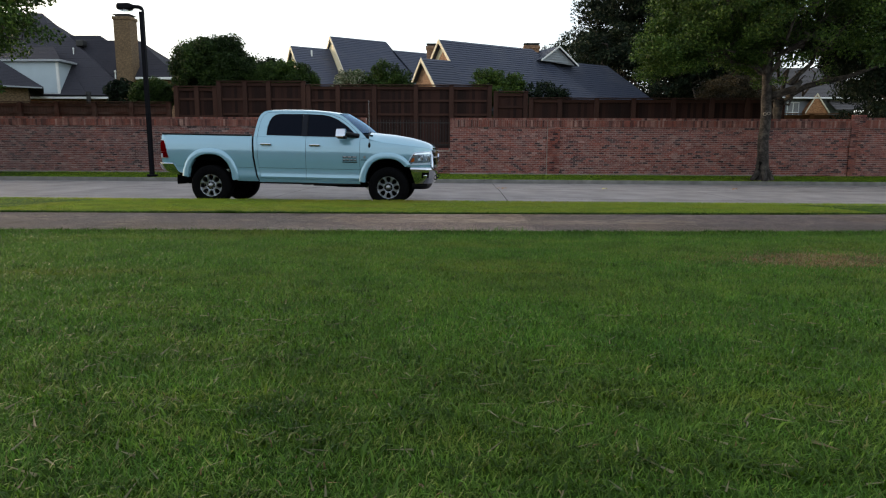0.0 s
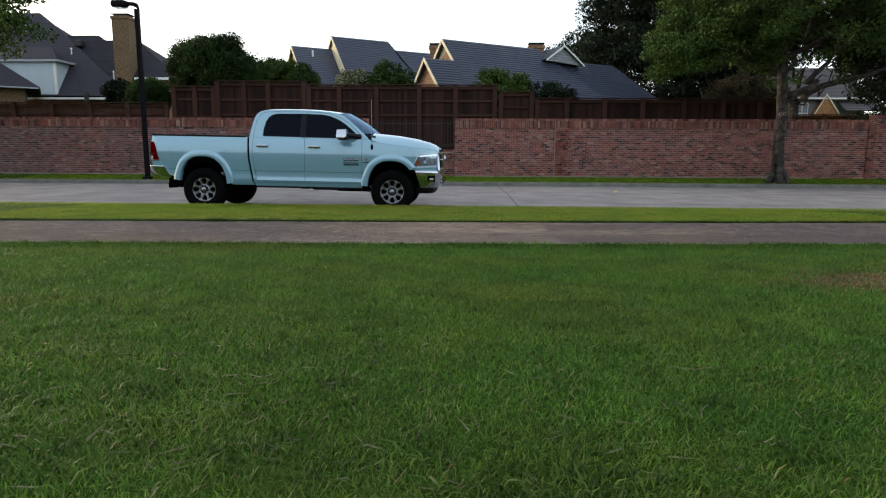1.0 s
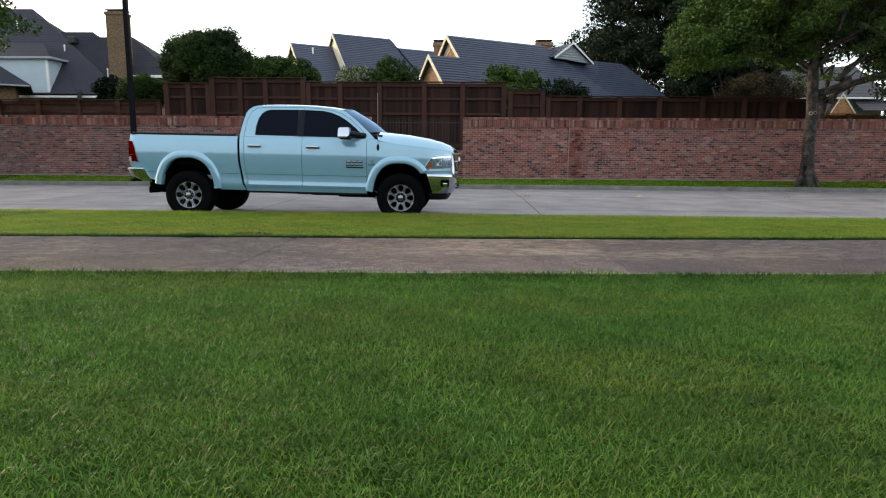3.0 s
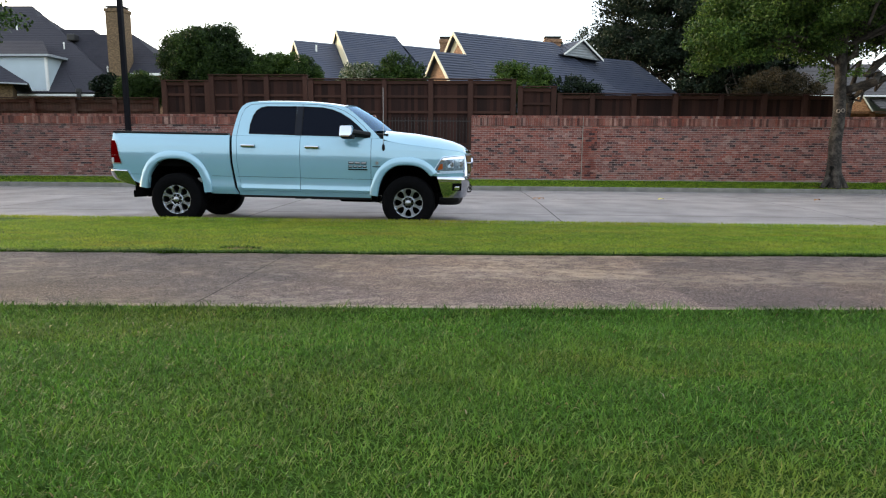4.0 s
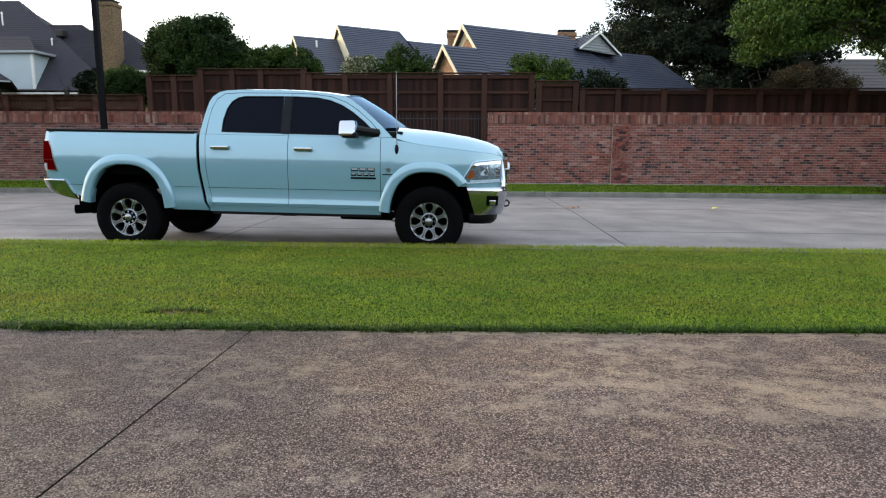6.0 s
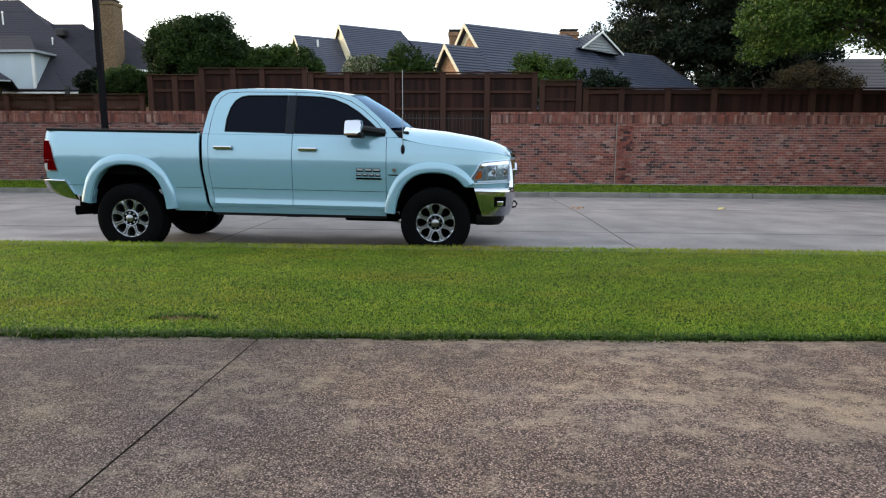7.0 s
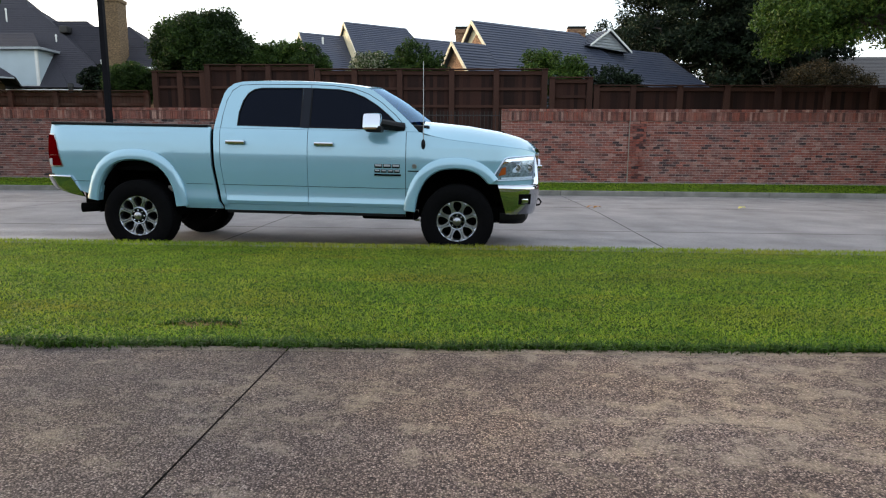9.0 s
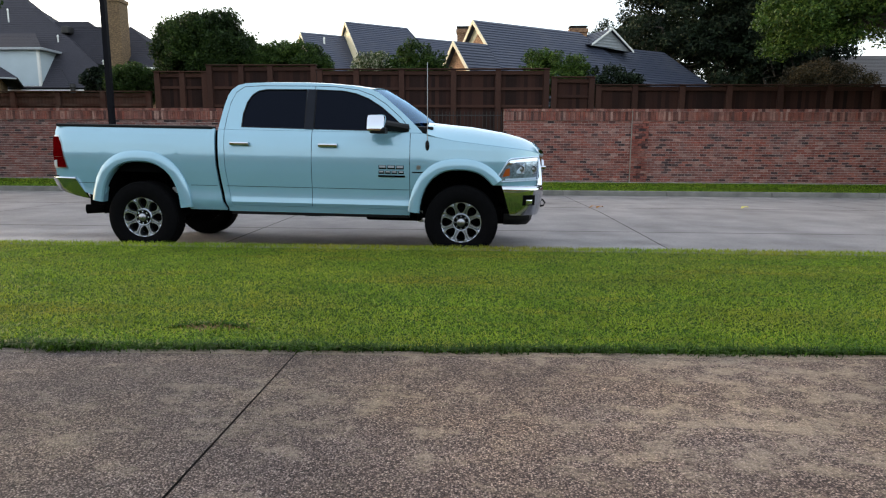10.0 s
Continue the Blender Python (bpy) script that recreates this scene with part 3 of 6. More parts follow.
# cross gable at the right end
G = at_uv(O, 8.62, 1.5, 0)
bm = []
apex, back = at_uv(G, 0, 0, 8.42), at_uv(G, 0, -6, 8.42)
slope(bm, apex, back, at_uv(G, -1.46, 0, 7.46), at_uv(G, -1.46, -6, 7.46))
slope(bm, apex, back, at_uv(G, 1.72, 0, 7.30), at_uv(G, 1.72, -6, 7.30))
roof_parts(bm, M_ROOF, house, "small cross-gabled roof")
part("gable_wall", slab(bmesh.new(), [at_uv(G, 0, -0.2, 8.34), at_uv(G, -1.42, -0.2, 7.40), at_uv(G, 1.66, -0.2, 7.25)], 0.12, -VX), M_GUTTER, house)
bm = bmesh.new()
for run, low in ((-1.50, 7.45), (1.76, 7.28)):
    beam(bm, at_uv(G, 0, 0, 8.46), at_uv(G, run, 0, low), 0.12, VX)
part("barge_board", bm, M_WHITE, house)
for k in range(5):
    z = 7.36 + 0.16 * k
    w = (8.22 - z) * 1.36
    part("louvre", slab(bmesh.new(), [at_uv(G, -w, -0.19, z), at_uv(G, w, -0.19, z), at_uv(G, w, -0.15, z + 0.02), at_uv(G, -w, -0.15, z + 0.02)], 0.03, (0, 0, 1)), M_GUTTER, house)

# the taller house behind it
house = thing("house", "two-storey cream-sided house with a blue-grey tiled roof", "house")
O, Z = (-7.75, 40.0, 0), 10.62
part("wall", slab(bmesh.new(), [at_uv(O, 0.3, 4.6, 0.3), at_uv(O, 10, 4.6, 0.3), at_uv(O, 10, -4.6, 0.3), at_uv(O, 0.3, -4.6, 0.3)], 5.6, (0, 0, 1)), M_CREAM, house)
bm = []
slope(bm, at_uv(O, 0, 0, Z), at_uv(O, 5.0, 0, Z), at_uv(O, 0, 4.8, Z - 4.8), at_uv(O, 6.2, 4.8, Z - 4.8))
slope(bm, at_uv(O, 5.0, 0, Z), at_uv(O, 5.0, -0.02, Z), at_uv(O, 6.9, 4.8, Z - 4.8), at_uv(O, 6.9, -4.8, Z - 4.8))
slope(bm, at_uv(O, 4.6, 0.55, Z - 0.75), at_uv(O, 10.3, 0.55, Z - 0.75), at_uv(O, 4.6, 4.8, Z - 4.8), at_uv(O, 10.3, 4.8, Z - 4.8))
slope(bm, at_uv(O, 0, 0, Z), at_uv(O, 5.0, 0, Z), at_uv(O, 0, -4.8, Z - 4.8), at_uv(O, 5.0, -4.8, Z - 4.8), 0.6)
slope(bm, at_uv(O, -3.2, -0.5, Z - 0.95), at_uv(O, 0.1, -0.5, Z - 0.95), at_uv(O, -3.2, 4.4, Z - 5.85), at_uv(O, 0.1, 4.4, Z - 5.85))
slope(bm, at_uv(O, -3.2, -0.5, Z - 0.95), at_uv(O, 0.1, -0.5, Z - 0.95), at_uv(O, -3.2, -4.6, Z - 5.0), at_uv(O, 0.1, -4.6, Z - 5.0), 0.6)
roof_parts(bm, M_ROOF, house, "steep roof of blue-grey tiles in courses")
part("gable_wall", slab(bmesh.new(), [at_uv(O, 0.15, 0, Z - 0.12), at_uv(O, 0.15, 4.7, Z - 4.85), at_uv(O, 0.15, -4.7, Z - 4.85)], 0.15, UX), M_CREAM, house)
part("gable_wall", slab(bmesh.new(), [at_uv(O, -2.95, -0.5, Z - 1.05), at_uv(O, -2.95, 4.2, Z - 5.8), at_uv(O, -2.95, -4.4, Z - 5.0)], 0.15, UX), M_CREAM, house)
bm = bmesh.new()
for u, v0, top, half in ((0.0, 0.0, Z, 4.5), (-3.2, -0.5, Z - 0.95, 4.3)):
    for s in (1, -1):
        beam(bm, at_uv(O, u, v0, top + 0.03), at_uv(O, u, v0 + s * half, top + 0.03 - half), 0.26, -UX, 0.05)
part("barge_board", bm, M_TRIM, house)
part("vent_pipe", tube(bmesh.new(), [at_uv(O, -1.7, 0.3, Z - 1.9), at_uv(O, -1.7, 0.3, Z - 1.3)], 0.07), M_WHITE, house)

# the hipped house with the tall chimney
house = thing("house", "hip-roofed shingled house with white dormer and tall brick chimney", "house")


def hip(bm, x0, x1, ridge, yr, ye, ze, spread0, spread1):
    """A hipped roof along x: ridge from x0 to x1, eave below at ye, ends spread by so much."""
    back = 2 * yr - ye
    slope(bm, (x0, yr, ridge), (x1, yr, ridge), (x0 - spread0, ye, ze), (x1 + spread1, ye, ze), 0.2, 0.015)
    slope(bm, (x0, yr, ridge), (x1, yr, ridge), (x0 - spread0, back, ze), (x1 + spread1, back, ze), 0.8)
    slope(bm, (x1, yr, ridge), (x1, yr + 0.01, ridge), (x1 + spread1, ye, ze), (x1 + spread1, back, ze), 0.2, 0.015)
    slope(bm, (x0, yr, ridge), (x0, yr + 0.01, ridge), (x0 - spread0, ye, ze), (x0 - spread0, back, ze), 0.8)


bm = []
hip(bm, -38.0, -32.3, 12.6, 40.5, 35.0, 5.4, 4, 6.6)
hip(bm, -33.5, -30.8, 11.62, 39.6, 35.1, 5.4, 3, 8.6)
hip(bm, -31.0, -26.7, 10.56, 39.2, 35.2, 5.35, 3, 6.6)
hip(bm, -28.0, -24.3, 10.1, 38.8, 35.4, 5.35, 3, 1.5)
hip(bm, -23.35, -23.3, 10.1, 38.8, 35.6, 6.72, 0.05, 4.8)
roof_parts(bm, M_SHINGLE, house, "large hipped roof of brown-grey shingles")
part("wall", boxes((-41, -23.2, 36.2, 44.0, 0.3, 5.6)), M_TANBRICK, house)
part("wall", boxes((-23.19, -19.1, 36.3, 43.0, 0.3, 6.7)), M_TANBRICK, house)
dormer = part("dormer", boxes((-34.0, -27.82, 35.1, 40, 5.5, 7.88)), M_PALE, house, "pale dormer wall")
part("corner_board", boxes((-27.98, -27.80, 35.07, 35.2, 5.5, 7.88)), M_WHITE, dormer)
part("sill_board", boxes((-34.0, -27.80, 35.06, 35.098, 5.42, 5.52)), M_WHITE, dormer)
part("dormer_eave", boxes((-34.4, -27.42, 34.8, 40, 7.89, 8.05), bevel=0.01), M_GUTTER, dormer)
part("gutter", boxes((-34.5, -23.6, 34.9, 35.05, 5.10, 5.26), bevel=0.02), M_WHITE, house, "dull white gutter")
part("gutter", boxes((-22.0, -18.6, 35.45, 35.58, 6.62, 6.80), bevel=0.02), M_WHITE, house, "dull white gutter")
bm = []
slope(bm, (-34.3, 36.9, 9.3), (-29.2, 36.9, 9.3), (-34.4, 34.8, 8.06), (-27.42, 34.8, 8.06), 0.25, 0.01)
roof_parts(bm, M_SHINGLE, dormer, "", "dormer_roof")
chimney("chimney", -22.8, 36.0, 1.27, 1.1, 5.0, 11.42, M_BROWNBRICK, house)
for px, py, pz in ((-28.05, 37.6, 9.1), (-23.75, 35.8, 7.1), (-31.9, 38.0, 11.0)):
    part("vent_pipe", tube(bmesh.new(), [(px, py, pz - 0.7), (px, py, pz + 0.1), (px, py, pz + 0.12), (px, py, pz + 0.24)], [0.05, 0.05, 0.09, 0.03]), M_WHITE, house)
part("roof_vent", boxes((-28.0, -27.4, 37.9, 38.5, 9.5, 10.0), bevel=0.08), M_IRON, house, "dark roof vent")
part("flue_pipe", tube(bmesh.new(), [(-25.3, 34.6, 4.2), (-25.3, 34.6, 5.35), (-25.3, 34.6, 5.37), (-25.3, 34.6, 5.6)], [0.15, 0.15, 0.21, 0.17], 10), M_IRON, house, "dark metal flue pipe")
wing = thing("garage_wing", "low brick wing with a hipped shingle roof", "house")
wing.matrix_world = Matrix.Translation((-25.45, 29.6, 0)) @ Matrix.Rotation(radians(34), 4, "Z") @ Matrix.Translation((25.45, -29.6, 0))
bm = []
hip(bm, -34.0, -29.2, 8.35, 33.0, 29.6, 5.45, 3, 3.8)
roof_parts(bm, M_SHINGLE, wing)
part("wall", boxes((-37, -26.3, 30.3, 35.6, 0.3, 5.4)), M_BROWNBRICK, wing)
part("fascia", boxes((-37.2, -25.45, 29.5, 29.6, 5.34, 5.43), bevel=0.01), M_GUTTER, wing)

# the house seen past the street tree
house = thing("house", "pale-sided house with grey gabled roof and small brick gable", "house")
part("wall", boxes((26.6, 33.5, 37.0, 43.5, 0.3, 5.45)), M_GREYSIDE, house)
bm = []
slope(bm, (26.2, 41.5, 8.3), (34.0, 41.5, 8.3), (26.2, 36.5, 5.42), (34.0, 36.5, 5.42), 0.25)
slope(bm, (26.2, 41.5, 8.3), (34.0, 41.5, 8.3), (26.2, 46.0, 5.42), (34.0, 46.0, 5.42), 0.6)
roof_parts(bm, M_GREYROOF, house)
part("gutter", boxes((26.2, 34.0, 36.38, 36.5, 5.36, 5.48), bevel=0.02), M_WHITE, house, "white gutter")
win = part("window", boxes((28.36, 29.27, 36.93, 36.99, 3.6, 5.14)), M_WHITE, house, "white framed window")
for x0 in (28.42, 28.85):
    for z0 in (3.66, 4.40):
        part("pane", boxes((x0, x0 + 0.36, 36.91, 36.925, z0, z0 + 0.68)), M_DUSK, win)
porch = thing("brick_porch", "small orange brick gable with white trim", "porch")
part("gable_wall", slab(bmesh.new(), [(29.55, 36.4, 0.3), (31.2, 36.4, 0.3), (31.2, 36.4, 4.43), (30.25, 36.4, 5.6), (29.55, 36.4, 4.43)], 0.58, (0, 1, 0)), M_ORANGEBRICK, porch)
bm = bmesh.new()
beam(bm, (30.25, 36.35, 5.78), (29.45, 36.35, 4.33), 0.16, (0, -1, 0))
beam(bm, (30.25, 36.35, 5.78), (31.3, 36.35, 4.33), 0.16, (0, -1, 0))
part("barge_board", bm, M_TRIM, porch)
bm = []
slope(bm, (31.35, 37.0, 5.3), (34.5, 37.0, 5.3), (31.35, 35.6, 4.5), (34.5, 35.6, 4.5), 0.25)
roof_parts(bm, M_GREYROOF, porch)


# ---- trees and shrubs ----
def leaves(name, centres, spread, count, size, material, parent, seed, gaps=(), flat=0.6, corners=3):
    """A crown of single leaves gathered in clumps."""
    rng = np.random.default_rng(seed)
    centres, spread = np.asarray(centres, float), np.asarray(spread, float)
    pick = rng.choice(len(centres), count, p=spread ** 2 / np.sum(spread ** 2))
    off = rng.normal(0, 1, (count, 3))
    off *= (1.75 * rng.random(count) ** 0.45 / np.linalg.norm(off, axis=1))[:, None]
    pos = centres[pick] + off * spread[pick][:, None] * np.array((1, 1, flat))
    for gx, gz, gr, keep in gaps:
        d = np.hypot(pos[:, 0] - gx, pos[:, 2] - gz)
        pos = pos[(d > gr * rng.uniform(0.7, 1.15, len(pos))) | (rng.random(len(pos)) < keep)]
    n = len(pos)
    a = rng.normal(0, 1, (n, 3))
    a /= np.linalg.norm(a, axis=1)[:, None]
    b = np.cross(a, rng.normal(0, 1, (n, 3)))
    b /= np.linalg.norm(b, axis=1)[:, None]
    s = size * rng.uniform(0.6, 1.3, (n, 1))
    if corners == 3:
        v = np.stack((pos - a * s + b * s * 0.55, pos + a * s, pos - a * s * 0.6 - b * s * 0.55), axis=1).reshape(-1, 3)
    else:
        v = np.stack((pos - a * s, pos + b * s * 0.5, pos + a * s, pos - b * s * 0.5), axis=1).reshape(-1, 3)
    me = bpy.data.meshes.new(name)
    me.vertices.add(corners * n)
    me.vertices.foreach_set("co", v.astype(np.float32).ravel())
    me.loops.add(corners * n)
    me.loops.foreach_set("vertex_index", np.arange(corners * n, dtype=np.int32))
    me.polygons.add(n)
    me.polygons.foreach_set("loop_start", np.arange(0, corners * n, corners, dtype=np.int32))
    me.update(calc_edges=True)
    me.materials.append(material)
    ob = new(name, me)
    ob.parent = parent
    return ob


def clumps(centre, radii, count, size, seed, lumpy=0.35, hollow=0.45):
    rng = np.random.default_rng(seed)
    out, rad = [], []
    while len(out) < count:
        p = rng.uniform(-1, 1, 3)
        r = np.linalg.norm(p)
        edge = 1 + lumpy * noise.noise(Vector(p / max(r, 1e-3)) * 2.2 + Vector((seed, 0, 0)))
        if hollow * edge < r < edge:
            out.append(np.asarray(centre) + p * np.asarray(radii))
            rad.append(size * rng.uniform(0.6, 1.25))
    return out, rad


def limb(bm, a, b, r0, r1, rnd, bend=0.25, n=6):
    a, b = Vector(a), Vector(b)
    pts = [a.lerp(b, i / n) + Vector([rnd.uniform(-1, 1) * bend * (b - a).length * 0.12 for _ in range(3)]) * (1 if 0 < i < n else 0) for i in range(n + 1)]
    tube(bm, pts, [r0 + (r1 - r0) * i / n for i in range(n + 1)], 8)


def tree(label, base, fork, r, crown, radii, nclump, clump, nleaf, leaf, material, seed, ends=(), gaps=(), hollow=0.45, twigs=14, corners=3, lobes=()):
    t = thing("tree", label, "tree", at=(0, 0, 0))
    rnd = random.Random(seed)
    bm = bmesh.new()
    base, fork = Vector(base), Vector(fork)
    n = 10
    pts = [base.lerp(fork, i / n) + Vector((rnd.uniform(-0.03, 0.03), rnd.uniform(-0.03, 0.03), 0)) for i in range(n + 1)]
    tube(bm, [base - Vector((0, 0, 0.1))] + pts, [r * 2.0, r * 1.55, r * 1.15] + [r * (1 - 0.03 * i) for i in range(n - 1)], 12)
    part("trunk", bm, M_BARK, t, smooth=True)
    c, sp = clumps(crown, radii, nclump, clump, seed, hollow=hollow)
    for k, (where, size, count) in enumerate(lobes):
        more = clumps(where, size, count, clump * 0.85, seed + 50 + k, hollow=0.0)
        c, sp = c + more[0], sp + more[1]
    targets = [Vector(e) for e in ends] + [Vector(c[i]) for i in range(0, len(c), max(1, len(c) // twigs))]
    for k, e in enumerate(targets):
        bm = bmesh.new()
        start = fork.lerp(base, rnd.uniform(0.0, 0.12))
        if k < len(ends):
            start = fork.lerp(base, (0.0, 0.2, 0.3, 0.5)[k % 4])
        limb(bm, start, e, r * ((0.62, 0.6, 0.6, 0.85)[k % 4] if k < len(ends) else 0.35), r * 0.1, rnd, 1.0, 8)
        for q in range(4):
            s = start.lerp(e, rnd.uniform(0.4, 0.9))
            limb(bm, s, s + Vector((rnd.uniform(-1, 1), rnd.uniform(-1, 1), rnd.uniform(-0.1, 1))) * 1.3, r * 0.13, r * 0.03, rnd, 1.0, 4)
        part("limb", bm, M_BARK, t, smooth=True)
    leaves("crown", c, sp, nleaf, leaf, material, t, seed, gaps, corners=corners)
    return t


street_tree = tree("broad green street tree on the verge by the wall", (15.0, 11.5, 0.17), (14.88, 11.5, 5.2), 0.20, (15.4, 11.3, 7.4), (5.0, 4.2, 3.6), 520, 0.33, 205000, 0.054, M_LEAF, 5, lobes=(((11.7, 11.2, 5.4), (1.5, 1.5, 1.0), 60), ((13.2, 11.0, 5.3), (1.3, 1.5, 0.8), 30), ((10.9, 10.9, 4.72), (1.1, 1.2, 0.72), 44), ((12.2, 10.8, 4.85), (0.8, 1.2, 0.5), 22)),
     ends=((15.0, 11.2, 9.4), (17.2, 11.2, 6.7), (13.0, 11.0, 7.4), (17.4, 11.2, 5.4)), gaps=((16.5, 4.8, 1.1, 0.12), (15.7, 5.9, 0.65, 0.25), (16.4, 3.5, 1.3, 0.06), (17.9, 4.5, 0.7, 0.3), (12.9, 4.4, 0.7, 0.1), (13.5, 3.95, 0.6, 0.1), (14.2, 3.9, 0.5, 0.1), (12.35, 4.7, 0.3, 0.3), (15.3, 6.6, 0.5, 0.35), (12.2, 5.2, 0.35, 0.4)), hollow=0.3)
ROOTS = (((14.90, 11.42, 0.85), (14.76, 11.36, 0.46), (14.52, 11.28, 0.15)), ((15.08, 11.45, 0.7), (15.2, 11.36, 0.4), (15.34, 11.28, 0.14)), ((14.98, 11.38, 0.7), (14.97, 11.28, 0.4), (14.94, 11.12, 0.13)))
for path_of in ROOTS:
    part("root", tube(bmesh.new(), list(path_of), [0.10, 0.105, 0.07], 10), M_BARK, street_tree, smooth=True)
scar = thing("pruning_scar", "pale healed pruning scar on the street tree's bark", "bark scar")
for dx, dz in ((-0.075, 0.0), (0.06, 0.02)):
    bm = bmesh.new()
    lathe(bm, [(0.038, 0.03), (0.045, -0.004), (0.062, -0.004), (0.07, 0.03)], (14.92 + dx, 11.29 + 0.03 * abs(dx) * 10 - 0.01, 2.66 + dz), "y", 18)
    part("scar_ring", bm, M_SCAR, scar, smooth=True)
tree("green street tree on the verge beyond the lamp post", (-17.2, 10.6, 0.2), (-17.2, 10.6, 3.6), 0.2, (-16.9, 10.5, 7.3), (4.9, 4.2, 3.7), 300, 0.42, 52000, 0.085, M_LEAF, 9, corners=4)
tree("large dark evergreen oak behind the houses", (19.6, 40.5, 0.3), (19.6, 40.5, 4.5), 0.45, (19.6, 40.5, 10.8), (7.3, 6.0, 6.5), 620, 0.60, 150000, 0.128, M_OAK, 12, gaps=((14.6, 6.6, 0.9, 0.2), (16.0, 6.9, 0.9, 0.15), (17.3, 7.4, 0.6, 0.3), (18.6, 6.8, 0.9, 0.15), (20.0, 7.3, 0.8, 0.25), (21.3, 6.8, 0.9, 0.15), (22.6, 7.4, 0.6, 0.3), (23.6, 6.9, 0.8, 0.2), (17.2, 7.1, 0.9, 0.35), (19.0, 6.8, 0.7, 0.4), (13.4, 6.5, 1.0, 0.3), (21.9, 8.1, 0.5, 0.45)), hollow=0.1, twigs=24)
tree("dark oak behind the wooden fence", (22.6, 36.5, 0.3), (22.6, 36.5, 4.0), 0.35, (22.6, 36.5, 9.6), (4.4, 4.2, 5.0), 340, 0.50, 66000, 0.122, M_OAK, 15, gaps=((27.5, 8.6, 1.4, 0.12), (28.0, 7.7, 0.9, 0.12), (26.4, 9.2, 0.6, 0.3), (18.5, 6.8, 0.8, 0.2), (19.7, 6.3, 0.9, 0.15), (20.9, 6.9, 0.7, 0.25), (21.8, 6.4, 0.8, 0.2), (23.4, 6.6, 0.9, 0.2)), hollow=0.25, twigs=20)
tree("rust-tinged crape myrtle behind the wooden fence", (21.2, 29.0, 0.3), (21.2, 29.0, 2.6), 0.12, (21.2, 29.0, 4.95), (2.5, 1.6, 1.25), 130, 0.30, 26000, 0.055, M_RUST, 18)
tree("dark tree at the far end of the wall", (23.5, 16.0, 0.3), (23.5, 16.0, 2.6), 0.22, (23.4, 15.2, 6.3), (4.6, 3.4, 4.6), 360, 0.45, 90000, 0.085, M_OAK, 21, hollow=0.25)
forked = tree("dark tree with a low forked limb behind the wall", (16.4, 13.6, 0.3), (16.35, 13.6, 3.3), 0.15, (17.6, 13.4, 7.4), (3.4, 2.0, 2.6), 120, 0.35, 20000, 0.085, M_OAK, 41, ends=((16.3, 13.3, 6.8), (17.9, 13.4, 6.6)), twigs=3)
bm = bmesh.new()
tube(bm, [(16.38, 13.6, 2.4), (16.42, 13.55, 3.05), (16.75, 13.5, 3.55), (17.45, 13.5, 3.92), (18.15, 13.5, 4.10), (19.0, 13.45, 4.28), (20.4, 13.4, 4.8)], [0.15, 0.145, 0.13, 0.12, 0.11, 0.095, 0.05], 10)
part("limb", bm, M_BARK, forked, smooth=True)
tree("distant green tree between the houses", (-15.6, 50, 0.3), (-15.6, 50, 5.0), 0.3, (-15.6, 50, 8.7), (1.9, 1.6, 1.6), 70, 0.42, 9000, 0.13, M_OAK, 24)
tree("distant green tree behind the ridge", (14.5, 56, 0.3), (14.5, 56, 6.0), 0.3, (14.8, 56, 10.6), (3.2, 3.0, 3.0), 100, 0.6, 9000, 0.16, M_OAK, 27)


def shrub(label, crown, radii, nclump, clump, nleaf, leaf, material, seed, z0=0.3, category="shrub", lumpy=0.3, hollow=0.3, sprigs=60):
    s = thing("shrub", label, category, at=(0, 0, 0))
    rnd = random.Random(seed)
    bm = bmesh.new()
    for k in range(6):
        limb(bm, (crown[0] + rnd.uniform(-0.15, 0.15), crown[1] + rnd.uniform(-0.15, 0.15), z0 - 0.05), (crown[0] + rnd.uniform(-0.7, 0.7) * radii[0], crown[1] + rnd.uniform(-0.5, 0.5) * radii[1], crown[2] + rnd.uniform(-0.2, 0.5) * radii[2]), 0.05, 0.015, rnd)
    part("stems", bm, M_BARK, s)
    c, sp = clumps(crown, radii, nclump, clump, seed, lumpy=lumpy, hollow=hollow)
    for k in range(sprigs):
        d = Vector((rnd.gauss(0, 1), rnd.gauss(0, 1), abs(rnd.gauss(0.3, 1)))).normalized()
        reach = rnd.uniform(0.98, 1.16)
        for q in (0.88, 0.94, 1.0):
            c.append(np.array([crown[i] + d[i] * radii[i] * reach * q for i in range(3)]))
            sp.append(clump * 0.32 * (1.5 - q))
    leaves("crown", c, sp, nleaf, leaf, material, s, seed, flat=0.9)
    return s


shrub("large dense holly-like shrub above the fence", (-9.4, 19.6, 5.2), (2.25, 1.5, 1.62), 620, 0.21, 130000, 0.055, M_SHRUB, 31, hollow=0.0, lumpy=0.2, sprigs=110)
shrub("trimmed dark shrub above the fence", (-5.9, 19.1, 4.5), (2.05, 1.0, 1.18), 520, 0.12, 70000, 0.042, M_TOPIARY, 32, lumpy=0.06, sprigs=14)
shrub("pale-flowering shrub above the fence", (-2.1, 19.0, 4.2), (1.0, 0.8, 0.98), 90, 0.15, 16000, 0.05, M_BLOOM, 33)
shrub("green shrub above the fence by the gable", (-0.45, 19.3, 4.5), (1.25, 0.9, 1.05), 130, 0.16, 24000, 0.05, M_TOPIARY, 34)
shrub("bright green shrub above the fence step", (5.2, 18.6, 4.05), (1.6, 0.9, 1.1), 110, 0.17, 20000, 0.055, M_CLIPPED, 35)
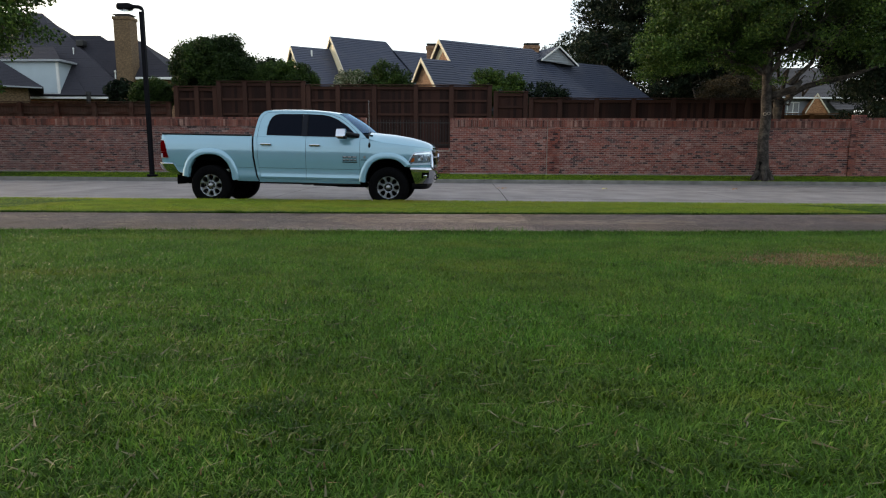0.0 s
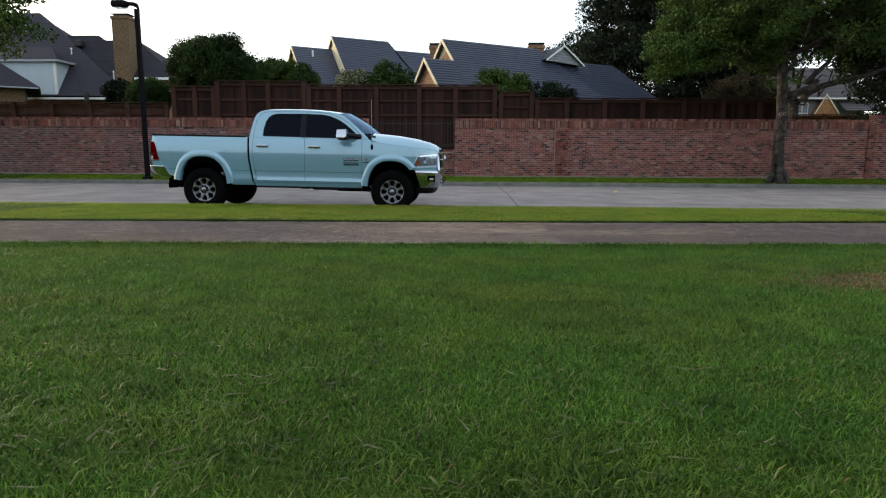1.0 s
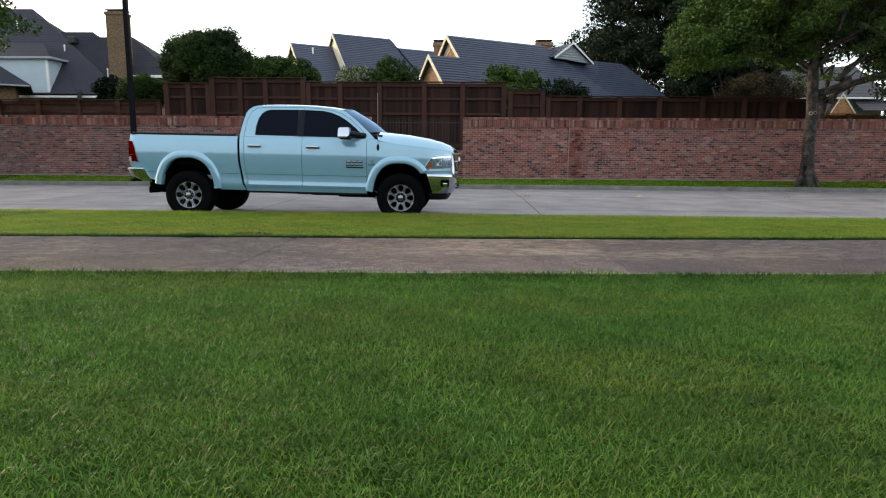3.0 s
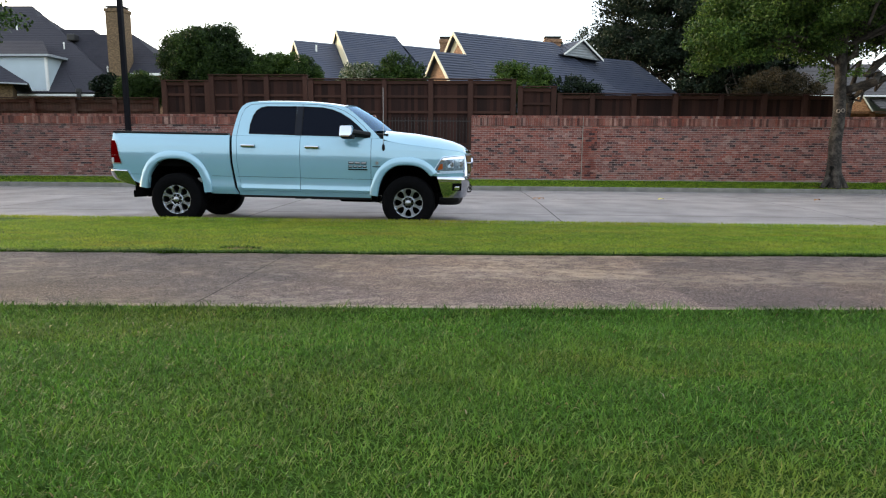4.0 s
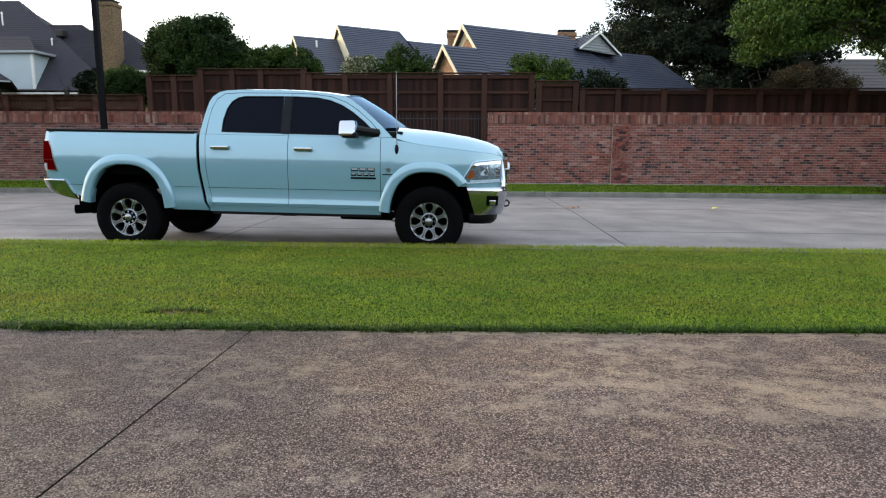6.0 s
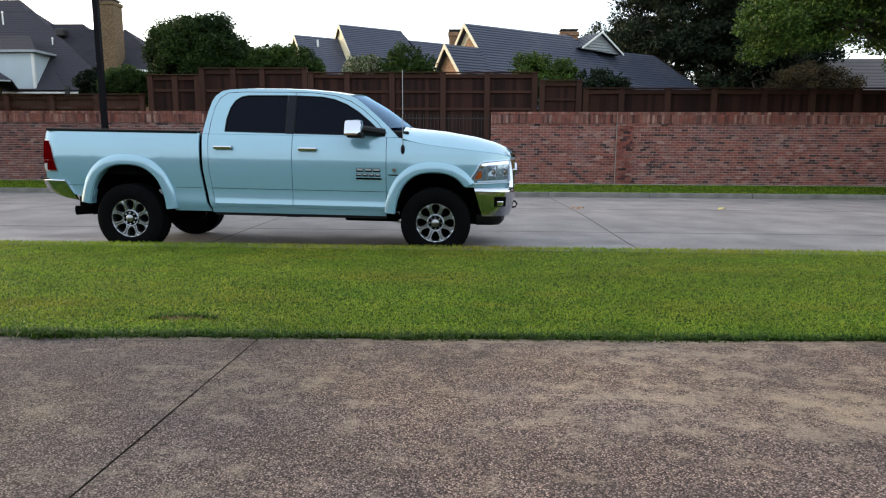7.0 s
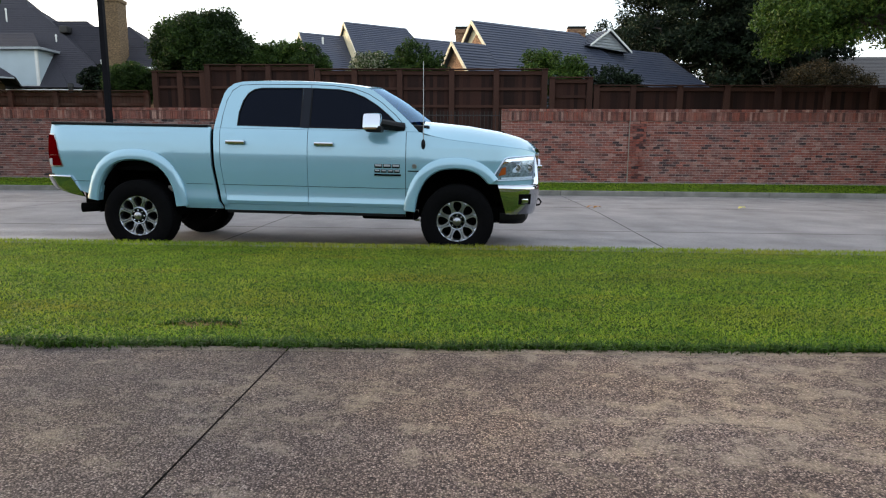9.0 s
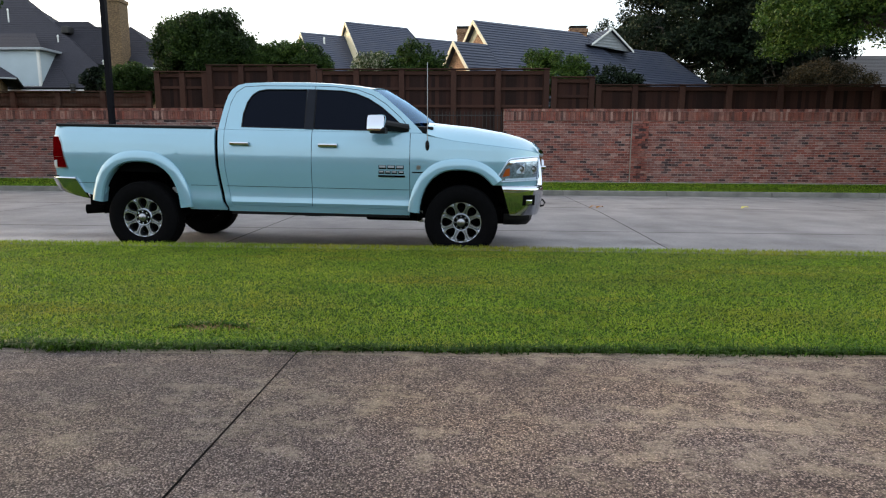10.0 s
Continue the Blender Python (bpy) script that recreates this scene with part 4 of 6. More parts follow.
shrub("dark green shrub above the lower fence", (7.2, 18.7, 3.65), (1.45, 0.9, 0.9), 100, 0.16, 16000, 0.055, M_OAK, 36)
shrub("rounded clipped shrub behind the low fence", (-13.12, 20.2, 3.98), (1.12, 0.95, 1.0), 700, 0.10, 70000, 0.036, M_TOPIARY, 37, lumpy=0.0, hollow=0.5, sprigs=0)
shrub("dark spiky shrub beside the chimney house", (-16.9, 24.0, 4.5), (0.9, 0.7, 0.8), 30, 0.14, 2600, 0.11, M_OAK, 38)

# ---- lamp post ----
lamp = thing("street_lamp", "dark bronze lamp post with a box-shaped head on a short arm", "street lamp")
PX, PY = -8.92, 11.35
bm = bmesh.new()
tube(bm, [(PX, PY, 0.14), (PX, PY, 0.24)], 0.2, 16)
part("base_plate", bm, M_POLE, lamp)
bm = bmesh.new()
box(bm, PX - 0.075, PX + 0.075, PY - 0.075, PY + 0.075, 0.22, 6.42, 0.012)
part("pole", bm, M_POLE, lamp)
def lamp_shell(rows):
    """Rounded box sections along x, from rows of (x, bottom, top, half width)."""
    rings = []
    for x, z0, z1, w in rows:
        c = 0.25 * (z1 - z0)
        rings.append([Vector((PX + x, PY + y, z)) for y, z in ((-w, z0 + c), (-w + c, z0), (w - c, z0), (w, z0 + c), (w, z1 - c), (w - c, z1), (-w + c, z1), (-w, z1 - c))])
    return loft(bmesh.new(), rings, True, True)


part("arm", lamp_shell([(-0.34, 6.545, 6.685, 0.07), (-0.12, 6.53, 6.67, 0.065), (0.0, 6.46, 6.64, 0.07), (0.06, 6.38, 6.58, 0.074), (0.078, 6.30, 6.44, 0.074)]), M_POLE, lamp, smooth=True)
head = part("lamp_head", lamp_shell([(-0.90, 6.53, 6.66, 0.15), (-0.86, 6.48, 6.72, 0.19), (-0.45, 6.47, 6.73, 0.20), (-0.34, 6.52, 6.70, 0.12), (-0.325, 6.54, 6.69, 0.09)]), M_POLE, lamp, "box-shaped lamp head", smooth=True)
part("lens", boxes((PX - 0.80, PX - 0.38, PY - 0.15, PY + 0.15, 6.458, 6.472)), M_LENS, head)


# ---- the pickup truck: x to its nose, the near side at y = -1 ----
truck = thing("pickup_truck", "pale pearl crew-cab pickup truck parked at the curb", "truck", at=(0, 1.0, 0.004))
truck.rotation_euler = (0, radians(0.3), 0)

SIDE_Z = [0.45, 0.55, 0.62, 0.645, 0.66, 0.72, 0.80, 0.815, 0.83, 1.00, 1.15, 1.30, 1.42, 1.50]
SIDE_D = [0.085, 0.06, 0.030, 0.020, 0.028, 0.038, 0.039, 0.036, 0.034, 0.018, 0.016, 0.034, 0.062, 0.10]


def flank(u, z):
    """How far the body's side lies inside of y = 1."""
    d = float(np.interp(z, SIDE_Z, SIDE_D)) if z <= 1.5 else 0.10 + (z - 1.5) * 0.40
    d += 0.30 * max(0.0, (u - 2.30) / 0.55) ** 2.2 + 0.05 * max(0.0, (-2.78 - u) / 0.2) ** 2
    return d


def arch(u, c, half=0.49, top=1.095, base=0.42):
    q = abs(u - c) / half
    return 0.0 if q >= 1 else base + (top - base) * (1 - q ** 2.5) ** (1 / 2.5)


def panel(name, left, right, low, high, sign, label="", cols=40, rows=22, thick=0.03, mat=None, parent=None):
    """A body panel between two edges (u by z) and two heights (z by u), bent like the flank."""
    bm = bmesh.new()
    rings = []
    for i in range(cols + 1):
        s = i / cols
        um = left(1.0) + (right(1.0) - left(1.0)) * s
        z0, z1 = low(um), high(um)
        ring = []
        for k in range(rows + 1):
            z = z0 + (z1 - z0) * k / rows
            u = left(z) + (right(z) - left(z)) * s
            ring.append(Vector((u, sign * (1 - flank(u, z)), z)))
        rings.append(ring)
    loft(bm, rings)
    bmesh.ops.recalc_face_normals(bm, faces=bm.faces)
    if sum(f.normal.y * sign for f in bm.faces) < 0:
        bmesh.ops.reverse_faces(bm, faces=bm.faces[:])
    bmesh.ops.solidify(bm, geom=bm.faces[:], thickness=thick)
    return part(name, bm, mat or M_PAINT, parent or truck, label, smooth=True)


def lean(z):
    return float(np.interp(z, [0.5, 0.62, 0.8, 1.05, 1.5], [0.14, 0.085, 0.05, 0.018, 0.0]))


RW, FW = -1.9, 1.88
bed_low = lambda u: max(arch(u, RW), float(np.interp(u, [-2.95, -2.77, -2.66, -2.5], [0.89, 0.885, 0.72, 0.67])) if u < RW else 0.535)
fen_low = lambda u: max(arch(u, FW, 0.485, 1.075), 0.56 if u < FW else 0.90)
hood_seam = lambda u: float(np.interp(u, [1.30, 1.46, 1.60, 1.80, 2.68, 2.86], [1.475, 1.472, 1.43, 1.392, 1.30, 1.25]))
for s in (-1, 1):
    panel("bed_side", lambda z: -2.95 + 0.02 * (z < 0.8), lambda z: -1.005 + lean(z), bed_low, lambda u: 1.485, s, cols=64)
    panel("cab_corner", lambda z: -0.965 + lean(z), lambda z: -0.893 + lean(z) * 0.9, lambda u: 0.525, lambda u: 1.475, s, cols=4)
    panel("rear_door", lambda z: -0.887 + lean(z) * 0.9, lambda z: 0.148, lambda u: 0.60, lambda u: 1.475, s, cols=26)
    panel("front_door", lambda z: 0.155, lambda z: 1.296, lambda u: 0.60, lambda u: 1.475, s, cols=26)
    panel("rocker_panel", lambda z: -0.86, lambda z: 1.296, lambda u: 0.525, lambda u: 0.594, s, cols=10, rows=6)
    panel("front_fender", lambda z: 1.303, lambda z: 2.80, fen_low, hood_seam, s, cols=56)


def flare(name, c, half, top, z_left, z_right, s):
    """The raised lip round a wheel opening."""
    bm, rings = bmesh.new(), []
    a0, a1 = math.pi, 0.0
    for i in range(49):
        a = a0 + (a1 - a0) * i / 48
        ca, sa = math.cos(a), math.sin(a)
        u = c + half * math.copysign(abs(ca) ** 0.8, ca)
        z = 0.42 + (top - 0.42) * abs(sa) ** 0.8
        n = Vector((ca / half, 0, sa / (top - 0.42))).normalized()
        low = z_left if u < c else z_right
        if z < low - 0.02:
            continue
        z = max(z, low)
        ring = []
        for r, out in ((-0.012, -0.09), (-0.014, 0.012), (0.0, 0.032), (0.05, 0.034), (0.095, 0.020), (0.118, 0.004), (0.125, -0.03)):
            q = Vector((u, 0, z)) + n * r
            if q.z < low:
                q.z = low
            d = flank(q.x, max(q.z, 0.9)) * 0.6
            ring.append(Vector((q.x, s * (1 - d + out), q.z)))
        rings.append(ring)
    loft(bm, rings)
    return part(name, bm, M_PAINT, truck, "painted wheel-arch flare", smooth=True)


def liner(c, s):
    bm, rings = bmesh.new(), []
    for i in range(25):
        a = math.pi * i / 24
        rings.append([Vector((c + 0.50 * math.cos(a), s * y, 0.45 + 0.66 * math.sin(a))) for y in (0.93, 0.50)])
    loft(bm, rings)
    bm.faces.new([bm.verts.new((c + 0.5 * math.cos(math.pi * i / 24), s * 0.5, 0.45 + 0.66 * math.sin(math.pi * i / 24))) for i in range(25)])
    part("wheel_liner", bm, M_CHASSIS, truck)


for s in (-1, 1):
    flare("fender_flare", RW, 0.49, 1.095, 0.60, 0.545, s)
    flare("fender_flare", FW, 0.485, 1.075, 0.56, 0.90, s)
    liner(RW, s)
    liner(FW, s)

# cab: side frames with real window openings, glass set into them
CAB = [(-0.965, 1.478), (-0.945, 1.62), (-0.92, 1.76), (-0.89, 1.88), (-0.85, 1.95), (-0.78, 2.005), (-0.68, 2.03), (-0.4, 2.042), (0.0, 2.045), (0.3, 2.037), (0.6, 2.015), (0.80, 1.985), (0.90, 1.945), (1.03, 1.85), (1.18, 1.725), (1.33, 1.59), (1.42, 1.50), (1.44, 1.478)]
REAR_WIN = [(-0.69, 1.508), (-0.685, 1.66), (-0.65, 1.80), (-0.60, 1.885), (-0.53, 1.935), (-0.44, 1.955), (0.055, 1.962), (0.06, 1.50)]
FRONT_WIN = [(0.165, 1.498), (0.165, 1.962), (0.48, 1.952), (0.64, 1.922), (0.79, 1.865), (0.94, 1.775), (1.08, 1.665), (1.20, 1.555), (1.265, 1.49)]


def on_side(u, z, s, inset=0.0):
    return Vector((u, s * (1 - flank(u, z) - inset), z))


def outline_fill(bm, loops, s, inset):
    edges = []
    for pts in loops:
        vs = [bm.verts.new(on_side(u, z, s, inset)) for u, z in pts]
        edges += [bm.edges.new((a, b)) for a, b in zip(vs, vs[1:] + vs[:1])]
    bmesh.ops.triangle_fill(bm, use_beauty=True, use_dissolve=False, edges=edges)


for s in (-1, 1):
    bm = bmesh.new()
    outline_fill(bm, (CAB, REAR_WIN, FRONT_WIN), s, 0.0)
    bmesh.ops.recalc_face_normals(bm, faces=bm.faces)
    if sum(f.normal.y * s for f in bm.faces) < 0:
        bmesh.ops.reverse_faces(bm, faces=bm.faces[:])
    bmesh.ops.solidify(bm, geom=bm.faces[:], thickness=0.03)
    part("cab_side_frame", bm, M_PAINT, truck)
    for pts in (REAR_WIN, FRONT_WIN):
        bm = bmesh.new()
        outline_fill(bm, (pts,), s, 0.012)
        bmesh.ops.solidify(bm, geom=bm.faces[:], thickness=0.004)
        pane = part("side_window", bm, M_GLASS, truck, "dark tinted side window")
        bm = bmesh.new()
        for (ua, za), (ub, zb) in zip(pts, pts[1:] + pts[:1]):
            tube(bm, [on_side(ua, za, s, 0.004), on_side(ub, zb, s, 0.004)], 0.007, 6)
        part("window_seal", bm, M_BLACK, pane)
    bm = bmesh.new()
    outline_fill(bm, ([(0.064, 1.497), (0.064, 1.966), (0.161, 1.966), (0.161, 1.495)],), s, -0.003)
    bmesh.ops.solidify(bm, geom=bm.faces[:], thickness=0.004)
    part("pillar_trim", bm, M_PILLAR, truck, "black pillar trim")
    bm = bmesh.new()
    tube(bm, [on_side(u, z, s, 0.001) for u, z in [(-0.887, 1.48), (-0.875, 1.62), (-0.845, 1.80), (-0.79, 1.92), (-0.70, 1.985), (-0.5, 2.0), (0.15, 2.006), (0.40, 2.0), (0.66, 1.968), (0.84, 1.905), (1.0, 1.805), (1.17, 1.66), (1.297, 1.52)]], 0.004, 5)
    tube(bm, [on_side(0.152, 1.48, s, 0.001), on_side(0.152, 2.003, s, 0.001)], 0.004, 5)
    part("door_seam", bm, M_BLACK, truck)


def skin(name, rows, cols, f, mat, thick, label="", parent=None):
    """A surface f(a, b), both from 0 to 1, with thickness."""
    bm = bmesh.new()
    loft(bm, [[Vector(f(i / rows, k / cols)) for k in range(cols + 1)] for i in range(rows + 1)])
    bmesh.ops.recalc_face_normals(bm, faces=bm.faces)
    bmesh.ops.solidify(bm, geom=bm.faces[:], thickness=thick)
    return part(name, bm, mat, parent or truck, label, smooth=True)


ROOF_U = [p[0] for p in CAB[3:12]]
ROOF_Z = [p[1] for p in CAB[3:12]]


def roof_at(a, b):
    u = -0.87 + 1.70 * a
    z = float(np.interp(u, ROOF_U, ROOF_Z))
    t = 2 * b - 1
    w = 1 - flank(u, z)
    end = 0.10 * max(0, (a - 0.8) / 0.2) ** 2
    return (u + end * (1 - t * t), t * w, z + 0.045 * (1 - abs(t) ** 3.0) * min(1.0, a / 0.12) - 0.004)


skin("roof", 30, 24, roof_at, M_PAINT, 0.03, "painted cab roof")


def screen_at(a, b):
    t = 2 * b - 1
    half = 0.70 + 0.15 * a
    u = 0.85 + 0.47 * a + (0.10 + 0.13 * a) * (1 - t * t)
    z = 1.972 - 0.385 * a + 0.04 * (1 - t * t) + 0.02 * math.sin(math.pi * a)
    return (u, t * half, z)


skin("windscreen", 12, 16, screen_at, M_SCREEN, 0.006, "clear raked windscreen")


def cabback_at(a, b):
    t = 2 * b - 1
    z = 1.25 + 0.74 * a
    return (float(np.interp(z, [1.2, 1.478, 1.62, 1.76, 1.88, 1.95, 1.99], [-0.965, -0.965, -0.945, -0.92, -0.89, -0.85, -0.80])) + 0.012, t * (0.985 - flank(0, z)), z)


skin("cab_back", 10, 8, cabback_at, M_PAINT, 0.03)
part("rear_window", boxes((-0.975, -0.965, -0.6, 0.6, 1.52, 1.86)), M_GLASS, truck, "dark tinted rear window")

HOOD_U = [1.40, 1.50, 1.63, 2.00, 2.37, 2.60, 2.74, 2.83, 2.86]
HOOD_Z = [1.595, 1.595, 1.585, 1.558, 1.505, 1.450, 1.395, 1.325, 1.27]


def hood_at(a, b):
    t = 2 * b - 1
    u = 1.49 + 1.35 * a
    edge = 1 - flank(u, 1.30) - 0.028
    zs, zt = hood_seam(u) + 0.004, float(np.interp(u, HOOD_U, HOOD_Z))
    k = min(1.0, (1 - abs(t)) / 0.42)
    k = 1 - (1 - k) ** 2.2
    bulge = 0.018 * math.exp(-((abs(t) - 0.55) / 0.10) ** 2)
    return (u + 0.03 * (1 - t * t) * a, t * edge, zs + (zt - zs) * k + bulge * (1 - a))


skin("hood", 40, 44, hood_at, M_PAINT, 0.02, "painted hood with raised centre")
part("cowl", boxes((1.30, 1.56, -0.84, 0.84, 1.47, 1.556), bevel=0.02), M_BLACK, truck, "black plastic cowl")
for y0 in (-0.62, 0.05):
    bm = bmesh.new()
    tube(bm, [(1.56, y0 - 0.05, 1.57), (1.585, y0 + 0.2, 1.60), (1.53, y0 + 0.62, 1.625)], [0.014, 0.012, 0.008], 6)
    part("wiper", bm, M_BLACK, truck)

# what shows below and inside: floor, frame, axles, bed
part("cab_tub", boxes((-0.93, 1.33, -0.90, 0.90, 0.56, 1.30), bevel=0.02), M_BLACK, truck)
part("engine_bay", boxes((1.36, 2.62, -0.48, 0.48, 0.58, 1.28), (2.42, 2.66, -0.80, 0.80, 0.62, 1.22), bevel=0.02), M_BLACK, truck)
part("bed_floor", boxes((-2.88, -1.03, -0.88, 0.88, 0.96, 1.02)), M_CHASSIS, truck)
for x0, x1, y0, y1 in ((-2.86, -1.04, -0.90, -0.82), (-2.86, -1.04, 0.82, 0.90), (-1.06, -1.01, -0.88, 0.88)):
    part("bed_wall", boxes((x0, x1, y0, y1, 1.02, 1.46)), M_CHASSIS, truck)
for s in (-1, 1):
    part("bed_rail_cap", boxes((-2.93, -1.03, s * 0.865 - 0.055, s * 0.865 + 0.055, 1.478, 1.512), bevel=0.012), M_BLACK, truck, "black bed rail cap")
    part("frame_rail", boxes((-2.85, 2.55, s * 0.44 - 0.05, s * 0.44 + 0.05, 0.50, 0.66), bevel=0.01), M_CHASSIS, truck)
    for c in (RW, FW):
        part("shock_absorber", tube(bmesh.new(), [(c + 0.12, s * 0.55, 0.42), (c + 0.05, s * 0.50, 1.0)], 0.035, 10), M_CHASSIS, truck)
for c in (RW, 1.9):
    bm = bmesh.new()
    tube(bm, [(c, -0.78, 0.425), (c, 0.78, 0.425)], 0.055, 12)
    bmesh.ops.create_uvsphere(bm, u_segments=14, v_segments=10, radius=0.17, matrix=Matrix.Translation((c, 0.12 if c > 0 else 0, 0.43)))
    part("axle", bm, M_CHASSIS, truck, smooth=True)
for x, y, z, h in ((-1.64, -0.65, 0.70, 0.07), (1.385, -0.60, 0.50, 0.05), (1.40, -0.60, 0.41, 0.03)):
    part("brake_line_clip", boxes((x - 0.035, x + 0.035, y - 0.02, y + 0.02, z, z + h), bevel=0.008), M_WHITE, truck, "pale bracket inside the wheel arch")
part("drive_shaft", tube(bmesh.new(), [(-1.75, 0, 0.46), (0.5, 0.0, 0.56)], 0.05, 10), M_CHASSIS, truck)
part("transmission", boxes((0.1, 1.3, -0.22, 0.22, 0.42, 0.62), bevel=0.04), M_CHASSIS, truck)
part("fuel_tank", boxes((-0.75, 0.6, 0.2, 0.75, 0.46, 0.60), bevel=0.04), M_CHASSIS, truck)
for s in (-1, 1):
    part("sill_seam", boxes((-0.84, 1.29, s * 0.88 - 0.045, s * 0.88 + 0.045, 0.488, 0.522), bevel=0.008), M_BLACK, truck)
part("step_bracket", boxes((0.02, 0.22, -0.86, -0.70, 0.475, 0.535), bevel=0.015), M_CHASSIS, truck)
part("transfer_case", boxes((0.75, 1.42, -0.78, -0.25, 0.44, 0.545), bevel=0.03), M_CHASSIS, truck)
bm = bmesh.new()
tube(bm, [(-1.2, -0.62, 0.52), (-2.2, -0.66, 0.50), (-2.55, -0.74, 0.495)], 0.045, 12)
part("exhaust_pipe", bm, M_CHASSIS, truck)
bm = bmesh.new()
tube(bm, [(-2.52, -0.74, 0.495), (-2.70, -0.80, 0.488)], [0.055, 0.06], 14)
part("exhaust_tip", bm, M_CHASSIS, truck, "dark exhaust tip")

# wheels
TYRE = [(0.235, -0.115), (0.27, -0.135), (0.33, -0.142), (0.385, -0.136), (0.413, -0.120), (0.424, -0.095), (0.426, -0.03), (0.426, 0.03), (0.424, 0.095), (0.413, 0.120), (0.385, 0.136), (0.33, 0.142), (0.27, 0.135), (0.235, 0.115)]


def wheel(x, s):
    w = thing("wheel", "", "", at=(x, s * 0.865, 0.425))
    w.parent = truck
    tagged(w, "eight-spoke machined alloy wheel with off-road tyre")
    bm = bmesh.new()
    lathe(bm, TYRE, (0, 0, 0), "y", 56)
    for k in range(44):
        a = 2 * math.pi * k / 44
        for y0, y1, sh in ((-0.098, -0.055, 0.0), (-0.045, 0.045, 0.07), (0.055, 0.098, 0.0)):
            m = Matrix.Rotation(-(a + sh), 4, "Y")
            box(bm, 0.415, 0.4275, y0, y1, -0.021, 0.021, 0.0, m)
    part("tyre", bm, M_RUBBER, w, "black off-road tyre", smooth=True)
    o = s * 1.0
    bm = bmesh.new()
    lathe(bm, [(0.232, o * -0.10), (0.222, o * 0.06), (0.228, o * 0.108), (0.248, o * 0.120), (0.252, o * 0.108), (0.243, o * 0.07)], (0, 0, 0), "y", 48)
    for k in range(8):
        rings = []
        for r, wd, dep in ((0.080, 0.036, 0.092), (0.105, 0.033, 0.098), (0.125, 0.025, 0.101), (0.15, 0.0205, 0.104), (0.178, 0.0215, 0.107), (0.198, 0.030, 0.109), (0.213, 0.047, 0.111), (0.224, 0.074, 0.112), (0.234, 0.092, 0.112)):
            a = 2 * math.pi * (k + 0.5) / 8
            d, t = Vector((math.cos(a), 0, math.sin(a))), Vector((-math.sin(a), 0, math.cos(a)))
            p = d * math.sqrt(max(r * r - wd * wd * 0.3, 0))
            rings.append([p + t * wd + Vector((0, o * (dep - 0.05), 0)), p + t * wd * 0.86 + Vector((0, o * dep, 0)), p + t * wd * 0.25 + Vector((0, o * dep, 0)), p + Vector((0, o * (dep - 0.014), 0)), p - t * wd * 0.25 + Vector((0, o * dep, 0)), p - t * wd * 0.86 + Vector((0, o * dep, 0)), p - t * wd + Vector((0, o * (dep - 0.05), 0))])
        loft(bm, rings, True, True)
    part("rim", bm, M_ALLOY, w, "machined alloy rim with eight split spokes")
    bm = bmesh.new()
    lathe(bm, [(0.0, o * 0.146), (0.026, o * 0.143), (0.045, o * 0.132), (0.052, o * 0.112), (0.053, o * 0.05)], (0, 0, 0), "y", 24)
    part("hub_cap", bm, M_SATIN, w, "chrome hub cap", smooth=True)
    bm = bmesh.new()
    lathe(bm, [(0.053, o * 0.06), (0.053, o * 0.100), (0.088, o * 0.099), (0.088, o * 0.06)], (0, 0, 0), "y", 32)
    part("lug_ring", bm, M_CHASSIS, w, "dark ring between the lug nuts")
    bm = bmesh.new()
    lathe(bm, [(0.088, o * 0.06), (0.088, o * 0.107), (0.097, o * 0.110), (0.104, o * 0.104), (0.106, o * 0.05)], (0, 0, 0), "y", 32)
    part("hub_ring", bm, M_ALLOY, w, smooth=True)
    for k in range(8):
        a = 2 * math.pi * k / 8
        bm = bmesh.new()
        tube(bm, [(0.070 * math.cos(a), o * 0.08, 0.070 * math.sin(a)), (0.070 * math.cos(a), o * 0.126, 0.070 * math.sin(a)), (0.070 * math.cos(a), o * 0.132, 0.070 * math.sin(a))], [0.0125, 0.0115, 0.006], 6)
        part("lug_nut", bm, M_CHROME, w)
    bm = bmesh.new()
    lathe(bm, [(0.04, o * 0.0), (0.17, o * 0.01), (0.175, o * -0.02), (0.04, o * -0.02)], (0, 0, 0), "y", 32)
    part("brake_disc", bm, M_CHASSIS, w)
    # black disc added so that the rim's inner side looks shaded
    bm = bmesh.new()
    lathe(bm, [(0.0, o * -0.085), (0.21, o * -0.085), (0.236, o * -0.118), (0.236, o * -0.122), (0.0, o * -0.095)], (0, 0, 0), "y", 32)
    part("brake_drum", bm, M_CHASSIS, w)


for s in (-1, 1):
    wheel(-1.9, s)
    wheel(1.9, s)


# bumpers swept round the corners
def sweep(name, path, section, mat, label, parent=None):
    """Sections (out, z) carried along a path in plan, outward to the right of the way."""
    bm, rings = bmesh.new(), []
    for i, p in enumerate(path):
        p = Vector((p[0], p[1], 0))
        a, b = Vector((*path[max(i - 1, 0)], 0)), Vector((*path[min(i + 1, len(path) - 1)], 0))
        w = (b - a).normalized()
        out = Vector((w.y, -w.x, 0))
        rings.append([p + out * o + Vector((0, 0, z)) for o, z in section])
    loft(bm, rings, True, True)
    return part(name, bm, mat, parent or truck, label, smooth=True)


